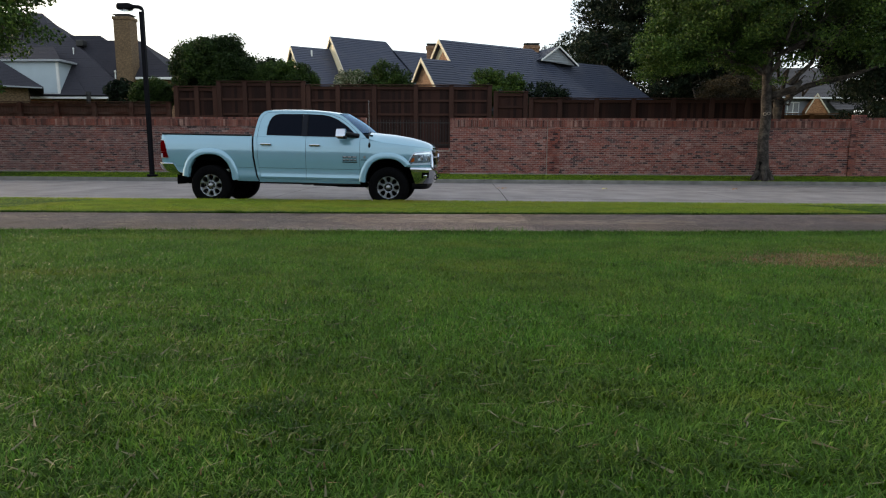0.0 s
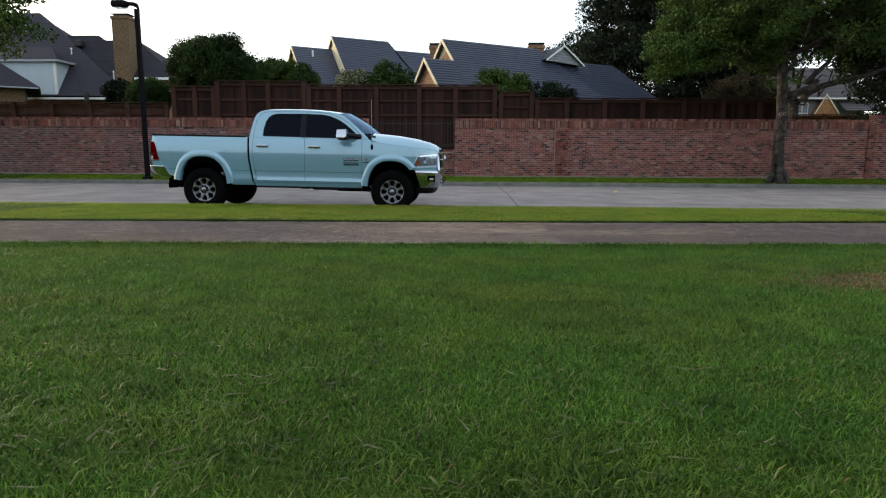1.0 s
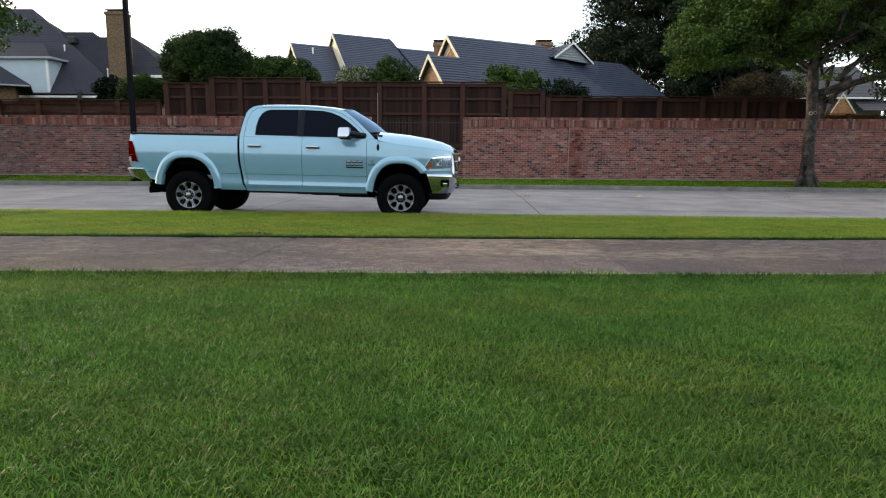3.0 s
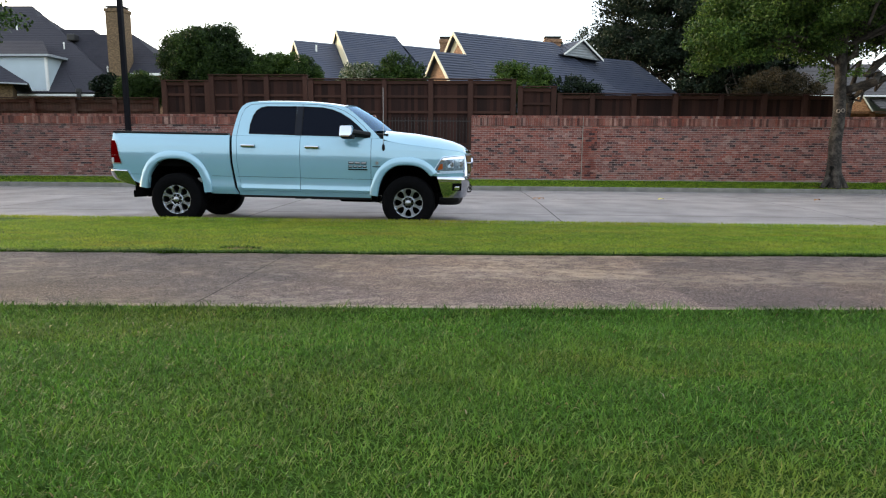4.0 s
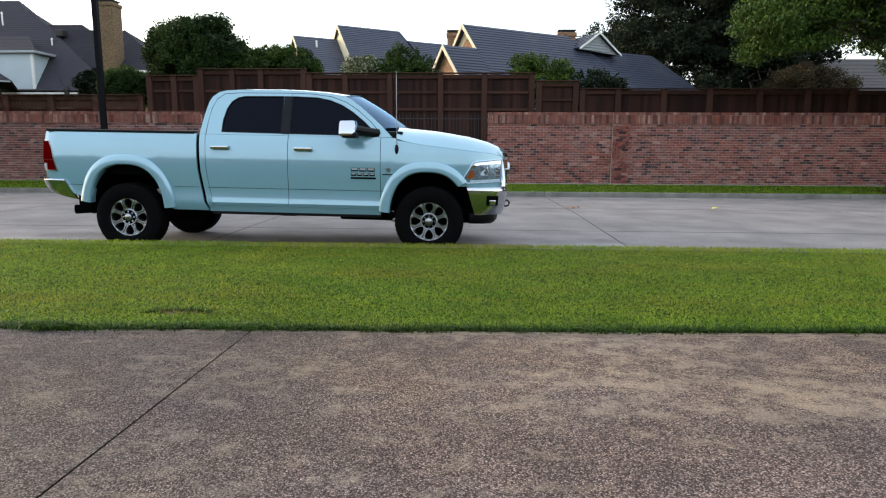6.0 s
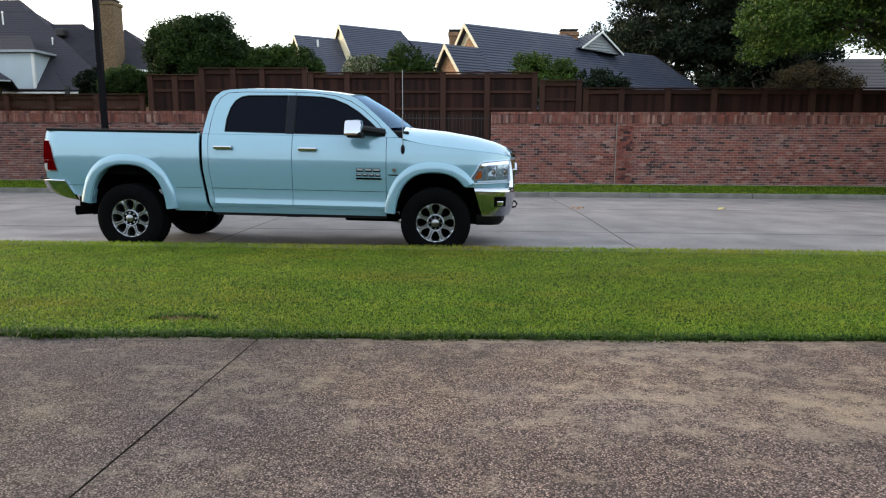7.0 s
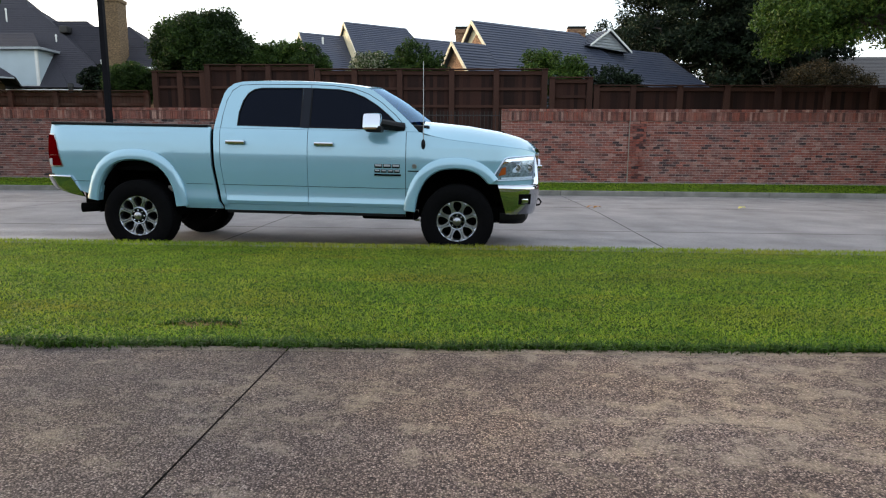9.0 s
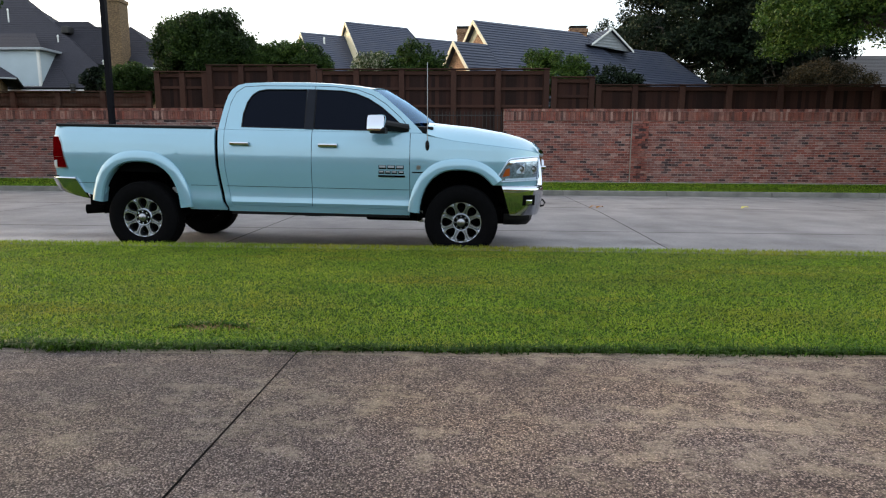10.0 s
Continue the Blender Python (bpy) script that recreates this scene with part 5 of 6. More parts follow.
fb = [(2.36, -0.985), (2.46, -0.985), (2.56, -0.965), (2.66, -0.925), (2.75, -0.855), (2.81, -0.76), (2.845, -0.6), (2.86, -0.3)]
fb = fb + [(2.862, 0)] + [(x, -y) for x, y in reversed(fb)]
front = sweep("front_bumper", fb, [(-0.06, 0.55), (-0.03, 0.555), (-0.012, 0.60), (0.012, 0.68), (0.026, 0.80), (0.028, 0.845), (0.027, 0.865), (0.021, 0.882), (0.010, 0.892), (0.0, 0.897), (-0.06, 0.90)], M_CHROME, "tall chrome front bumper")
for v in front.data.vertices:
    v.co.x += 0.30 * (0.9 - v.co.z) * min(1.0, max(0.0, (2.62 - v.co.x) / 0.24))
rb = [(-2.56, 0.985), (-2.72, 0.987), (-2.86, 0.98), (-2.95, 0.95), (-3.02, 0.88), (-3.055, 0.76), (-3.065, 0.5)]
rb = rb + [(-3.07, 0)] + [(x, -y) for x, y in reversed(rb)]
rear = sweep("rear_bumper", rb, [(-0.06, 0.64), (-0.035, 0.645), (-0.014, 0.70), (0.010, 0.82), (0.0145, 0.855), (0.0155, 0.868), (0.014, 0.876), (0.009, 0.883), (0.0, 0.887), (-0.06, 0.888)], M_CHROME, "chrome rear bumper")
for v in rear.data.vertices:
    v.co.x -= 0.13 * min(1.0, max(0.0, (v.co.z - 0.66) / 0.22)) * min(1.0, max(0.0, (v.co.x + 2.86) / 0.28))
    v.co.z = 0.888 - (0.888 - v.co.z) * float(np.interp(v.co.x, (-3.05, -2.62), (0.5, 1.05)))
sweep("air_dam", [(2.40, -0.86), (2.58, -0.84), (2.70, -0.74), (2.75, -0.5), (2.76, 0), (2.75, 0.5), (2.70, 0.74), (2.58, 0.84), (2.40, 0.86)], [(-0.06, 0.43), (-0.03, 0.432), (0.0, 0.47), (0.010, 0.52), (0.0, 0.56), (-0.06, 0.56)], M_BLACK, "black air dam")
for s in (-1, 1):
    way = [(2.60, -0.951), (2.63, -0.939), (2.66, -0.925), (2.70, -0.896), (2.735, -0.868)]
    way = way if s < 0 else [(x, -y) for x, y in reversed(way)]
    fog = sweep("fog_light", way, [(-0.02, 0.672), (0.016, 0.674), (0.0225, 0.68), (0.0305, 0.785), (0.026, 0.792), (-0.02, 0.794)], M_CHASSIS, "dark fog light recess", front)
    sweep("lens", way[1:4], [(0.0, 0.684), (0.027, 0.686), (0.035, 0.712), (0.031, 0.738), (0.0, 0.740)], M_CHROME, "", fog)
    hook = bmesh.new()
    tube(hook, [(2.85, s * 0.45, 0.63), (2.90, s * 0.46, 0.64), (2.915, s * 0.46, 0.675), (2.89, s * 0.46, 0.71), (2.85, s * 0.45, 0.71)], 0.012, 8)
    part("tow_hook", hook, M_BLACK, front, smooth=True)
for y in (-0.84, 0.55):
    part("splash_shield", boxes((2.30, 2.50, y, y + 0.29, 0.44, 0.62), bevel=0.02), M_CHASSIS, truck)
part("step_pad", boxes((-3.03, -2.70, -0.95, 0.95, 0.887, 0.90)), M_BLACK, truck)
part("tailgate", boxes((-2.975, -2.93, -0.76, 0.76, 0.90, 1.475), bevel=0.015), M_PAINT, truck, "painted tailgate")

# grille
grille = part("grille", boxes((2.70, 2.78, -0.66, 0.66, 0.93, 1.29), bevel=0.02), M_BLACK, truck, "black grille with chrome frame")
sweep("grille_frame", [(2.76, -0.70), (2.83, -0.64), (2.875, -0.45), (2.885, 0), (2.875, 0.45), (2.83, 0.64), (2.76, 0.70)], [(-0.05, 1.235), (0.0, 1.235), (0.012, 1.27), (-0.01, 1.315), (-0.05, 1.32)], M_CHROME, "", grille)
sweep("grille_frame", [(2.78, -0.66), (2.85, -0.58), (2.88, -0.4), (2.89, 0), (2.88, 0.4), (2.85, 0.58), (2.78, 0.66)], [(-0.05, 0.91), (0.01, 0.91), (0.015, 0.94), (0.0, 0.965), (-0.05, 0.965)], M_CHROME, "", grille)
for y in (-0.645, 0.645):
    g = math.copysign(1.0, y)
    rows = [(2.812, 0.735, 0.905), (2.812, 0.725, 0.98), (2.803, 0.70, 1.09), (2.788, 0.672, 1.19), (2.766, 0.645, 1.27), (2.738, 0.618, 1.315)]
    rings = [[Vector((x - 0.030, g * (w + 0.034), z)), Vector((x - 0.004, g * (w + 0.048), z)), Vector((x + 0.026, g * (w + 0.034), z)), Vector((x + 0.036, g * w, z)), Vector((x + 0.01, g * (w - 0.05), z)), Vector((x - 0.03, g * (w - 0.03), z))] for x, w, z in rows]
    part("grille_frame", loft(bmesh.new(), rings, True, True), M_CHROME, grille, "bright chrome grille surround", smooth=True)
part("cross_bar", boxes((2.78, 2.90, -0.60, 0.60, 1.085, 1.125), bevel=0.012), M_CHROME, grille)
part("cross_bar", boxes((2.78, 2.905, -0.035, 0.035, 0.95, 1.26), bevel=0.012), M_CHROME, grille)
part("emblem", tube(bmesh.new(), [(2.90, 0, 1.105), (2.93, 0, 1.105)], [0.10, 0.085], 6), M_CHROME, grille)

# headlights, tail lights
HEAD = [(2.315, 1.00), (2.35, 1.055), (2.43, 1.185), (2.47, 1.205), (2.79, 1.235), (2.79, 0.965), (2.36, 0.945)]


def patch(name, u0, u1, low, high, s, out, mat, parent, label=""):
    """A thin cover on the flank from u0 to u1, between two polylines of (u, z)."""
    bm, rings = bmesh.new(), []
    for i in range(25):
        u = u0 + (u1 - u0) * i / 24
        z0, z1 = (float(np.interp(u, [p[0] for p in e], [p[1] for p in e])) for e in (low, high))
        z1 = max(z1, z0 + 0.001)
        rings.append([Vector((u, s * (1 - flank(u, z0 + (z1 - z0) * k / 8) + out), z0 + (z1 - z0) * k / 8)) for k in range(9)])
    loft(bm, rings)
    bmesh.ops.recalc_face_normals(bm, faces=bm.faces)
    if sum(f.normal.y * s for f in bm.faces) < 0:
        bmesh.ops.reverse_faces(bm, faces=bm.faces[:])
    bmesh.ops.solidify(bm, geom=bm.faces[:], thickness=0.008)
    return part(name, bm, mat, parent, label, smooth=True)


HEAD_LOW, HEAD_HIGH = [(2.315, 0.998), (2.36, 0.945), (2.79, 0.965)], [(2.315, 1.0), (2.35, 1.055), (2.43, 1.185), (2.47, 1.205), (2.79, 1.235)]
TAIL_HIGH = [(-2.962, 1.375), (-2.885, 1.37), (-2.845, 1.29), (-2.805, 1.12), (-2.775, 0.99)]
LENS_HIGH = [(u - 0.010, z - 0.014) for u, z in TAIL_HIGH]
for s in (-1, 1):
    lamp_body = patch("headlight", 2.315, 2.79, HEAD_LOW, HEAD_HIGH, s, 0.004, M_LAMPBODY, truck, "clear headlight with chrome reflector")
    patch("side_marker", 2.368, 2.45, [(2.368, 0.995), (2.45, 1.015)], [(2.368, 1.005), (2.405, 1.085), (2.45, 1.10)], s, 0.008, M_AMBER, lamp_body)
    patch("reflector", 2.41, 2.78, [(2.41, 1.125), (2.52, 1.165), (2.78, 1.185)], [(2.41, 1.135), (2.45, 1.185), (2.78, 1.226)], s, 0.008, M_CHROME, lamp_body)
    patch("reflector", 2.53, 2.62, [(2.53, 1.04), (2.62, 1.035)], [(2.53, 1.07), (2.62, 1.155)], s, 0.007, M_LAMPDARK, lamp_body)
    patch("light_bar", 2.40, 2.77, [(2.40, 0.958), (2.77, 0.974)], [(2.40, 0.978), (2.77, 0.996)], s, 0.008, M_LAMPDARK, lamp_body)
    for cx in (2.575, 2.725):
        bm = bmesh.new()
        y = 1 - flank(cx, 1.09)
        out = [(0.0, 0.016), (0.018, 0.013), (0.028, 0.003), (0.036, 0.003), (0.046, 0.012), (0.050, 0.008), (0.052, -0.01)]
        lathe(bm, [(r, s * d) for r, d in out], (cx, s * (y - 0.002), 1.085), "y", 20)
        part("projector", bm, M_SATIN, lamp_body, smooth=True)
    bm = bmesh.new()
    for (ua, za), (ub, zb) in zip(HEAD, HEAD[1:] + HEAD[:1]):
        run = [(ua + (ub - ua) * k / 8, za + (zb - za) * k / 8) for k in range(9)]
        tube(bm, [(u, s * (1 - flank(u, z) + 0.006), z) for u, z in run], 0.009, 5)
    part("bezel", bm, M_LAMPDARK, lamp_body, smooth=True)
    tail_ob = patch("taillight", -2.958, -2.776, [(-2.96, 0.985), (-2.77, 0.985)], TAIL_HIGH, s, 0.004, M_SATIN, truck, "red taillight with chrome edge")
    patch("red_lens", -2.968, -2.822, [(-2.968, 1.1195), (-2.82, 1.1235)], LENS_HIGH, s, 0.010, M_RED, tail_ob)
    patch("red_lens", -2.910, -2.792, [(-2.91, 1.0), (-2.79, 1.0)], [(-2.91, 1.118), (-2.824, 1.122), (-2.792, 1.01)], s, 0.010, M_RED, tail_ob)
    patch("reverse_lens", -2.962, -2.916, [(-2.96, 1.005), (-2.91, 1.005)], [(-2.96, 1.075), (-2.91, 1.08)], s, 0.010, M_BADGE, tail_ob)
    patch("red_lens", -2.962, -2.916, [(-2.96, 1.079), (-2.91, 1.084)], [(-2.96, 1.118), (-2.91, 1.119)], s, 0.010, M_RED, tail_ob)
    # thin dark tubes paint the shade in the body crease
    for u0, u1 in ((-2.72, -2.46), (-1.30, -0.98), (-0.87, 0.146), (0.157, 1.294), (1.306, 1.36)):
        bm = bmesh.new()
        n = 8
        tube(bm, [(u0 + (u1 - u0) * k / n, s * (1 - flank(u0 + (u1 - u0) * k / n, 0.82) - 0.0005), 0.822) for k in range(n + 1)], 0.0028, 5)
        part("body_crease", bm, M_CHASSIS, truck)

# handles, mirrors, badges, aerial
for s in (-1, 1):
    for u0 in (-0.80, 0.238):
        z = 1.315
        d = s * (1 - flank(u0, z))
        h = part("door_handle", boxes((u0, u0 + 0.225, min(d + s * 0.025, d + s * 0.05), max(d + s * 0.025, d + s * 0.05), z - 0.022, z + 0.022), bevel=0.011), M_CHROME, truck, "chrome door handle", smooth=True)
        for e in (u0 + 0.012, u0 + 0.185):
            part("handle_foot", boxes((e, e + 0.035, min(d - s * 0.01, d + s * 0.03), max(d - s * 0.01, d + s * 0.03), z - 0.02, z + 0.02), bevel=0.006), M_BLACK, h)
    mir = part("mirror", boxes((0.84, 1.05, min(s * 1.06, s * 1.27), max(s * 1.06, s * 1.27), 1.465, 1.668), bevel=0.05), M_CHROME, truck, "chrome towing mirror on a black arm", smooth=True)
    for v in mir.data.vertices:
        v.co.y -= s * 0.40 * max(0.0, v.co.z - 1.50)
    part("mirror_base", boxes((0.88, 1.06, min(s * 1.055, s * 1.26), max(s * 1.055, s * 1.26), 1.455, 1.525), bevel=0.02), M_BLACK, mir)
    bm = bmesh.new()
    tube(bm, [(0.93, s * 1.14, 1.565), (1.05, s * 1.02, 1.555), (1.18, s * 0.90, 1.535), (1.26, s * 0.86, 1.52)], [0.05, 0.055, 0.055, 0.06], 10)
    part("mirror_arm", bm, M_BLACK, mir, smooth=True)
    part("mirror_glass", boxes((0.830, 0.842, min(s * 1.08, s * 1.20), max(s * 1.08, s * 1.20), 1.50, 1.62)), M_GLASS, mir)
    d = 1 - flank(1.1, 1.05)
    badge = part("door_badge", boxes((0.935, 1.245, min(s * d, s * (d + 0.006)), max(s * d, s * (d + 0.006)), 0.968, 0.988)), M_CHASSIS, truck, "chrome and black door badge")
    for row, n, z0, z1 in ((0, 3, 1.058, 1.102), (1, 4, 1.004, 1.040)):
        w = 0.305 / n
        for k in range(n):
            a = 0.938 + w * k
            back = part("badge_bar", boxes((a, a + w - 0.012, min(s * d, s * (d + 0.005)), max(s * d, s * (d + 0.005)), z0, z1), bevel=0.002), M_CHASSIS, badge)
            part("badge_face", boxes((a + 0.008, a + w - 0.020, min(s * (d + 0.006), s * (d + 0.010)), max(s * (d + 0.006), s * (d + 0.010)), z0 + 0.016, z1 - 0.004), bevel=0.001), M_BADGE, badge)
    d = 1 - flank(1.5, 1.05)
    fb2 = part("fender_badge", boxes((1.325, 1.49, min(s * d, s * (d + 0.006)), max(s * d, s * (d + 0.006)), 1.022, 1.034)), M_CHASSIS, truck, "small chrome fender badge")
    part("badge_ring", tube(bmesh.new(), [(1.40, s * (d - 0.002), 1.085), (1.40, s * (d + 0.008), 1.085)], 0.026, 14), M_SATIN, fb2)
bm = bmesh.new()
bmesh.ops.create_uvsphere(bm, u_segments=14, v_segments=10, radius=0.035, matrix=Matrix.Translation((1.50, -0.965, 1.335)) @ Matrix.Diagonal((0.7, 0.6, 1.7, 1)))
mast = part("aerial_base", bm, M_BLACK, truck, "black aerial base", smooth=True)
part("aerial", tube(bmesh.new(), [(1.50, -0.96, 1.38), (1.495, -0.955, 2.26)], [0.0045, 0.003], 6), M_SATIN, mast)
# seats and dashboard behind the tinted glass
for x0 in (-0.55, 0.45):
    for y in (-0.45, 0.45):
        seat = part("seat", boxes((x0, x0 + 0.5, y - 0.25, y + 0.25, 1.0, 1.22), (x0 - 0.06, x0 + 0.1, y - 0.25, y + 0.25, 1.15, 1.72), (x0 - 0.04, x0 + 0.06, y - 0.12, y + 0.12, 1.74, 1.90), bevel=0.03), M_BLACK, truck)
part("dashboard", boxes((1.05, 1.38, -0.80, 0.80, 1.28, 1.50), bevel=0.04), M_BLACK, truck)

# the body sits nose-down on its springs; the wheels stand level
for ob in truck.children_recursive:
    if ob.type == "MESH" and not any(a.name.startswith("wheel") and not a.name.startswith("wheel_liner") for a in (ob.parent, ob)):
        for v in ob.data.vertices:
            v.co.z -= 0.0095 * (v.co.x + 1.9)

# ---- small things on the street ----
for lx, ly, turn, paint, tone in ((4.62, 6.5, 0.1, M_DRYLEAF, "rust-brown"), (7.93, 6.72, 0.4, M_YELLOW, "pale yellow"), (4.75, 6.46, 0.5, M_DRYLEAF, "rust-brown"), (12.1, 7.0, 0.2, M_DRYLEAF, "rust-brown")):
    bm = bmesh.new()
    loft(bm, [[Vector((-0.07, -0.012, 0.0)), Vector((-0.07, 0.012, 0.0))], [Vector((-0.02, -0.045, 0.018)), Vector((-0.02, 0.045, 0.02))], [Vector((0.03, -0.04, 0.022)), Vector((0.03, 0.04, 0.018))], [Vector((0.08, -0.004, 0.004)), Vector((0.08, 0.004, 0.004))]])
    bmesh.ops.solidify(bm, geom=bm.faces[:], thickness=0.002)
    bmesh.ops.scale(bm, vec=(1.3, 1.3, 1.9), verts=bm.verts[:])
    leaf = part("fallen_leaf", bm, paint, None)
    leaf.matrix_world = pose(lx, ly, 0.05 - abs(ly - 5.3) * 0.0091 + 0.004, 0, 0, math.degrees(turn))
    tagged(leaf, f"dry {tone} leaf lying on the concrete street", "leaf", "fallen leaves")


# ---- brick wall ----
WY = 12.77


def wall_core(name, x0, x1, z1, label, y=WY):
    return tagged(part(name, boxes((x0, x1, y + 0.012, y + 0.2, 0.1, z1 - 0.01)), M_MORTAR), label, "wall", kind="structure")


walls = {
    "right": wall_core("wall_east", 2.9, 19.0, 2.54, "weathered red brick garden wall with a soldier course on top"),
    "left": wall_core("wall_west", -26.0, -0.56, 2.54, "weathered red brick garden wall with a soldier course on top"),
    "gap": wall_core("wall_low", -0.55, 2.89, 1.34, "low red brick wall below an iron fence", WY + 0.25),
    "end": wall_core("wall_far", 19.45, 30.0, 2.62, "weathered red brick garden wall beyond a brick pier", WY + 0.1),
}
for key, x0, x1 in (("right", 2.9, 18.9), ("left", -26.0, -0.56)):
    for k in range(int((x1 - x0) / 2.0)):
        part("footing", boxes((x0 + 2.0 * k + 0.003, x0 + 2.0 * k + 1.997, WY - 0.16, WY - 0.062, 0.18, 0.316), bevel=0.012), M_FOOTING, walls[key], "pale concrete footing strip")
SHARED = {}


def brick_mesh(w, h, d):
    key = (round(w, 3), round(h, 3), round(d, 3))
    if key not in SHARED:
        bm = boxes((-w / 2, w / 2, 0, d, -h / 2, h / 2))
        me = bpy.data.meshes.new("brick")
        bm.to_mesh(me)
        bm.free()
        me.materials.append(M_BRICK)
        SHARED[key] = me
    return SHARED[key]


def lay(rows, owner, single, material=None):
    """Bricks (x, y, z, w, h, d): singly those that the test picks, the rest in one part."""
    vs, fs = [], []
    random.Random(len(rows)).shuffle(rows)
    for x, y, z, w, h, d in rows:
        if single(x, z):
            ob = new("brick", brick_mesh(w, h, d))
            ob.location = (x, y, z)
            ob.parent = owner
            continue
        b = len(vs)
        for dx, dy, dz in ((-1, 0, -1), (1, 0, -1), (1, 1, -1), (-1, 1, -1), (-1, 0, 1), (1, 0, 1), (1, 1, 1), (-1, 1, 1)):
            vs.append((x + dx * w / 2, y + dy * d, z + dz * h / 2))
        fs += [(b, b + 1, b + 5, b + 4), (b + 1, b + 2, b + 6, b + 5), (b + 3, b, b + 4, b + 7), (b + 4, b + 5, b + 6, b + 7), (b, b + 3, b + 2, b + 1), (b + 2, b + 3, b + 7, b + 6)]
    tagged(raw("brickwork", vs, fs, material or M_BRICK, owner), kind="stuff")


def courses(x0, x1, z0, z1, y, rnd, proud=0.0):
    rows, z, k = [], z0, 0
    while z + 0.07 <= z1 + 1e-6:
        x = x0 - (0.105 if k % 2 else 0.0)
        while x < x1 - 0.02:
            a, b = max(x, x0), min(x + 0.20, x1)
            if b - a > 0.03:
                rows.append(((a + b) / 2, y - proud + rnd.choice((0, 0.002, 0.004, 0.007)), z + 0.0335, b - a, 0.065, 0.09))
            x += 0.21
        z += 0.0767
        k += 1
    return rows


def crown_courses(x0, x1, z0, z1, y, rnd):
    """The soldier course, standing out a little, with a rowlock cap."""
    rows, x = [], x0
    while x < x1 - 0.03:
        rows.append((x + 0.035, y - 0.038 + rnd.choice((0, 0.003, 0.006)), (z0 + z1 - 0.085) / 2, 0.066, z1 - 0.085 - z0 - 0.01, 0.1))
        x += 0.0765
    x = x0
    while x < x1 - 0.05:
        rows.append((x + 0.05, y - 0.046 + rnd.choice((0, 0.003, 0.006)), z1 - 0.042, 0.096, 0.078, 0.24))
        x += 0.106
    return rows


rnd = random.Random(3)
none = lambda x, z: False
lay(crown_courses(2.9, 19.0, 2.196, 2.56, WY, rnd), walls["right"], none, M_SOLDIER)
lay(courses(2.9, 19.0, 0.2, 2.192, WY, rnd) + courses(6.87, 7.37, 0.2, 2.192, WY, rnd, 0.055), walls["right"], lambda x, z: 3.0 < x < 5.45 and z < 2.1)
part("control_joint", boxes((6.850, 6.867, WY - 0.052, WY + 0.012, 0.2, 2.55)), M_FOOTING, walls["right"], "pale mortar joint beside the pilaster")
lay(courses(-26, -0.56, 0.2, 2.192, WY, rnd), walls["left"], none, M_DULLBRICK)
lay(crown_courses(-26, -0.56, 2.196, 2.56, WY, rnd), walls["left"], none, M_SOLDIER)
lay(courses(-0.55, 2.89, 0.2, 1.26, WY + 0.25, rnd) + [(-0.55 + 0.05 + 0.106 * k, WY + 0.22, 1.30, 0.096, 0.078, 0.24) for k in range(32)], walls["gap"], none)
lay(courses(19.45, 30, 0.2, 2.2, WY + 0.1, rnd) + courses(18.95, 19.5, 0.2, 2.75, WY, rnd, 0.06), walls["end"], none)
lay(crown_courses(19.45, 30, 2.2, 2.62, WY + 0.1, rnd), walls["end"], none, M_SOLDIER)

# iron fence on the low wall
iron = thing("iron_fence", "black iron picket fence on the low brick wall", "fence")
for z in (1.46, 2.36):
    part("rail", boxes((-0.54, 2.88, WY + 0.33, WY + 0.36, z, z + 0.03)), M_IRON, iron)
for k in range(29):
    x = -0.48 + 0.118 * k
    part("picket", boxes((x, x + 0.016, WY + 0.337, WY + 0.353, 1.342, 2.5)), M_IRON, iron)


# ---- grass ----
def lumps(pos, scale, seed):
    """Smooth noise over the plan, from -1 to 1."""
    g = np.random.default_rng(seed).uniform(-1, 1, (64, 64))
    x, y = pos[:, 0] * scale, pos[:, 1] * scale
    i, j = np.floor(x).astype(int), np.floor(y).astype(int)
    u, v = x - i, y - j
    u, v = u * u * (3 - 2 * u), v * v * (3 - 2 * v)
    a, b, c, d = g[i % 64, j % 64], g[(i + 1) % 64, j % 64], g[i % 64, (j + 1) % 64], g[(i + 1) % 64, (j + 1) % 64]
    return (a * (1 - u) + b * u) * (1 - v) + (c * (1 - u) + d * u) * v


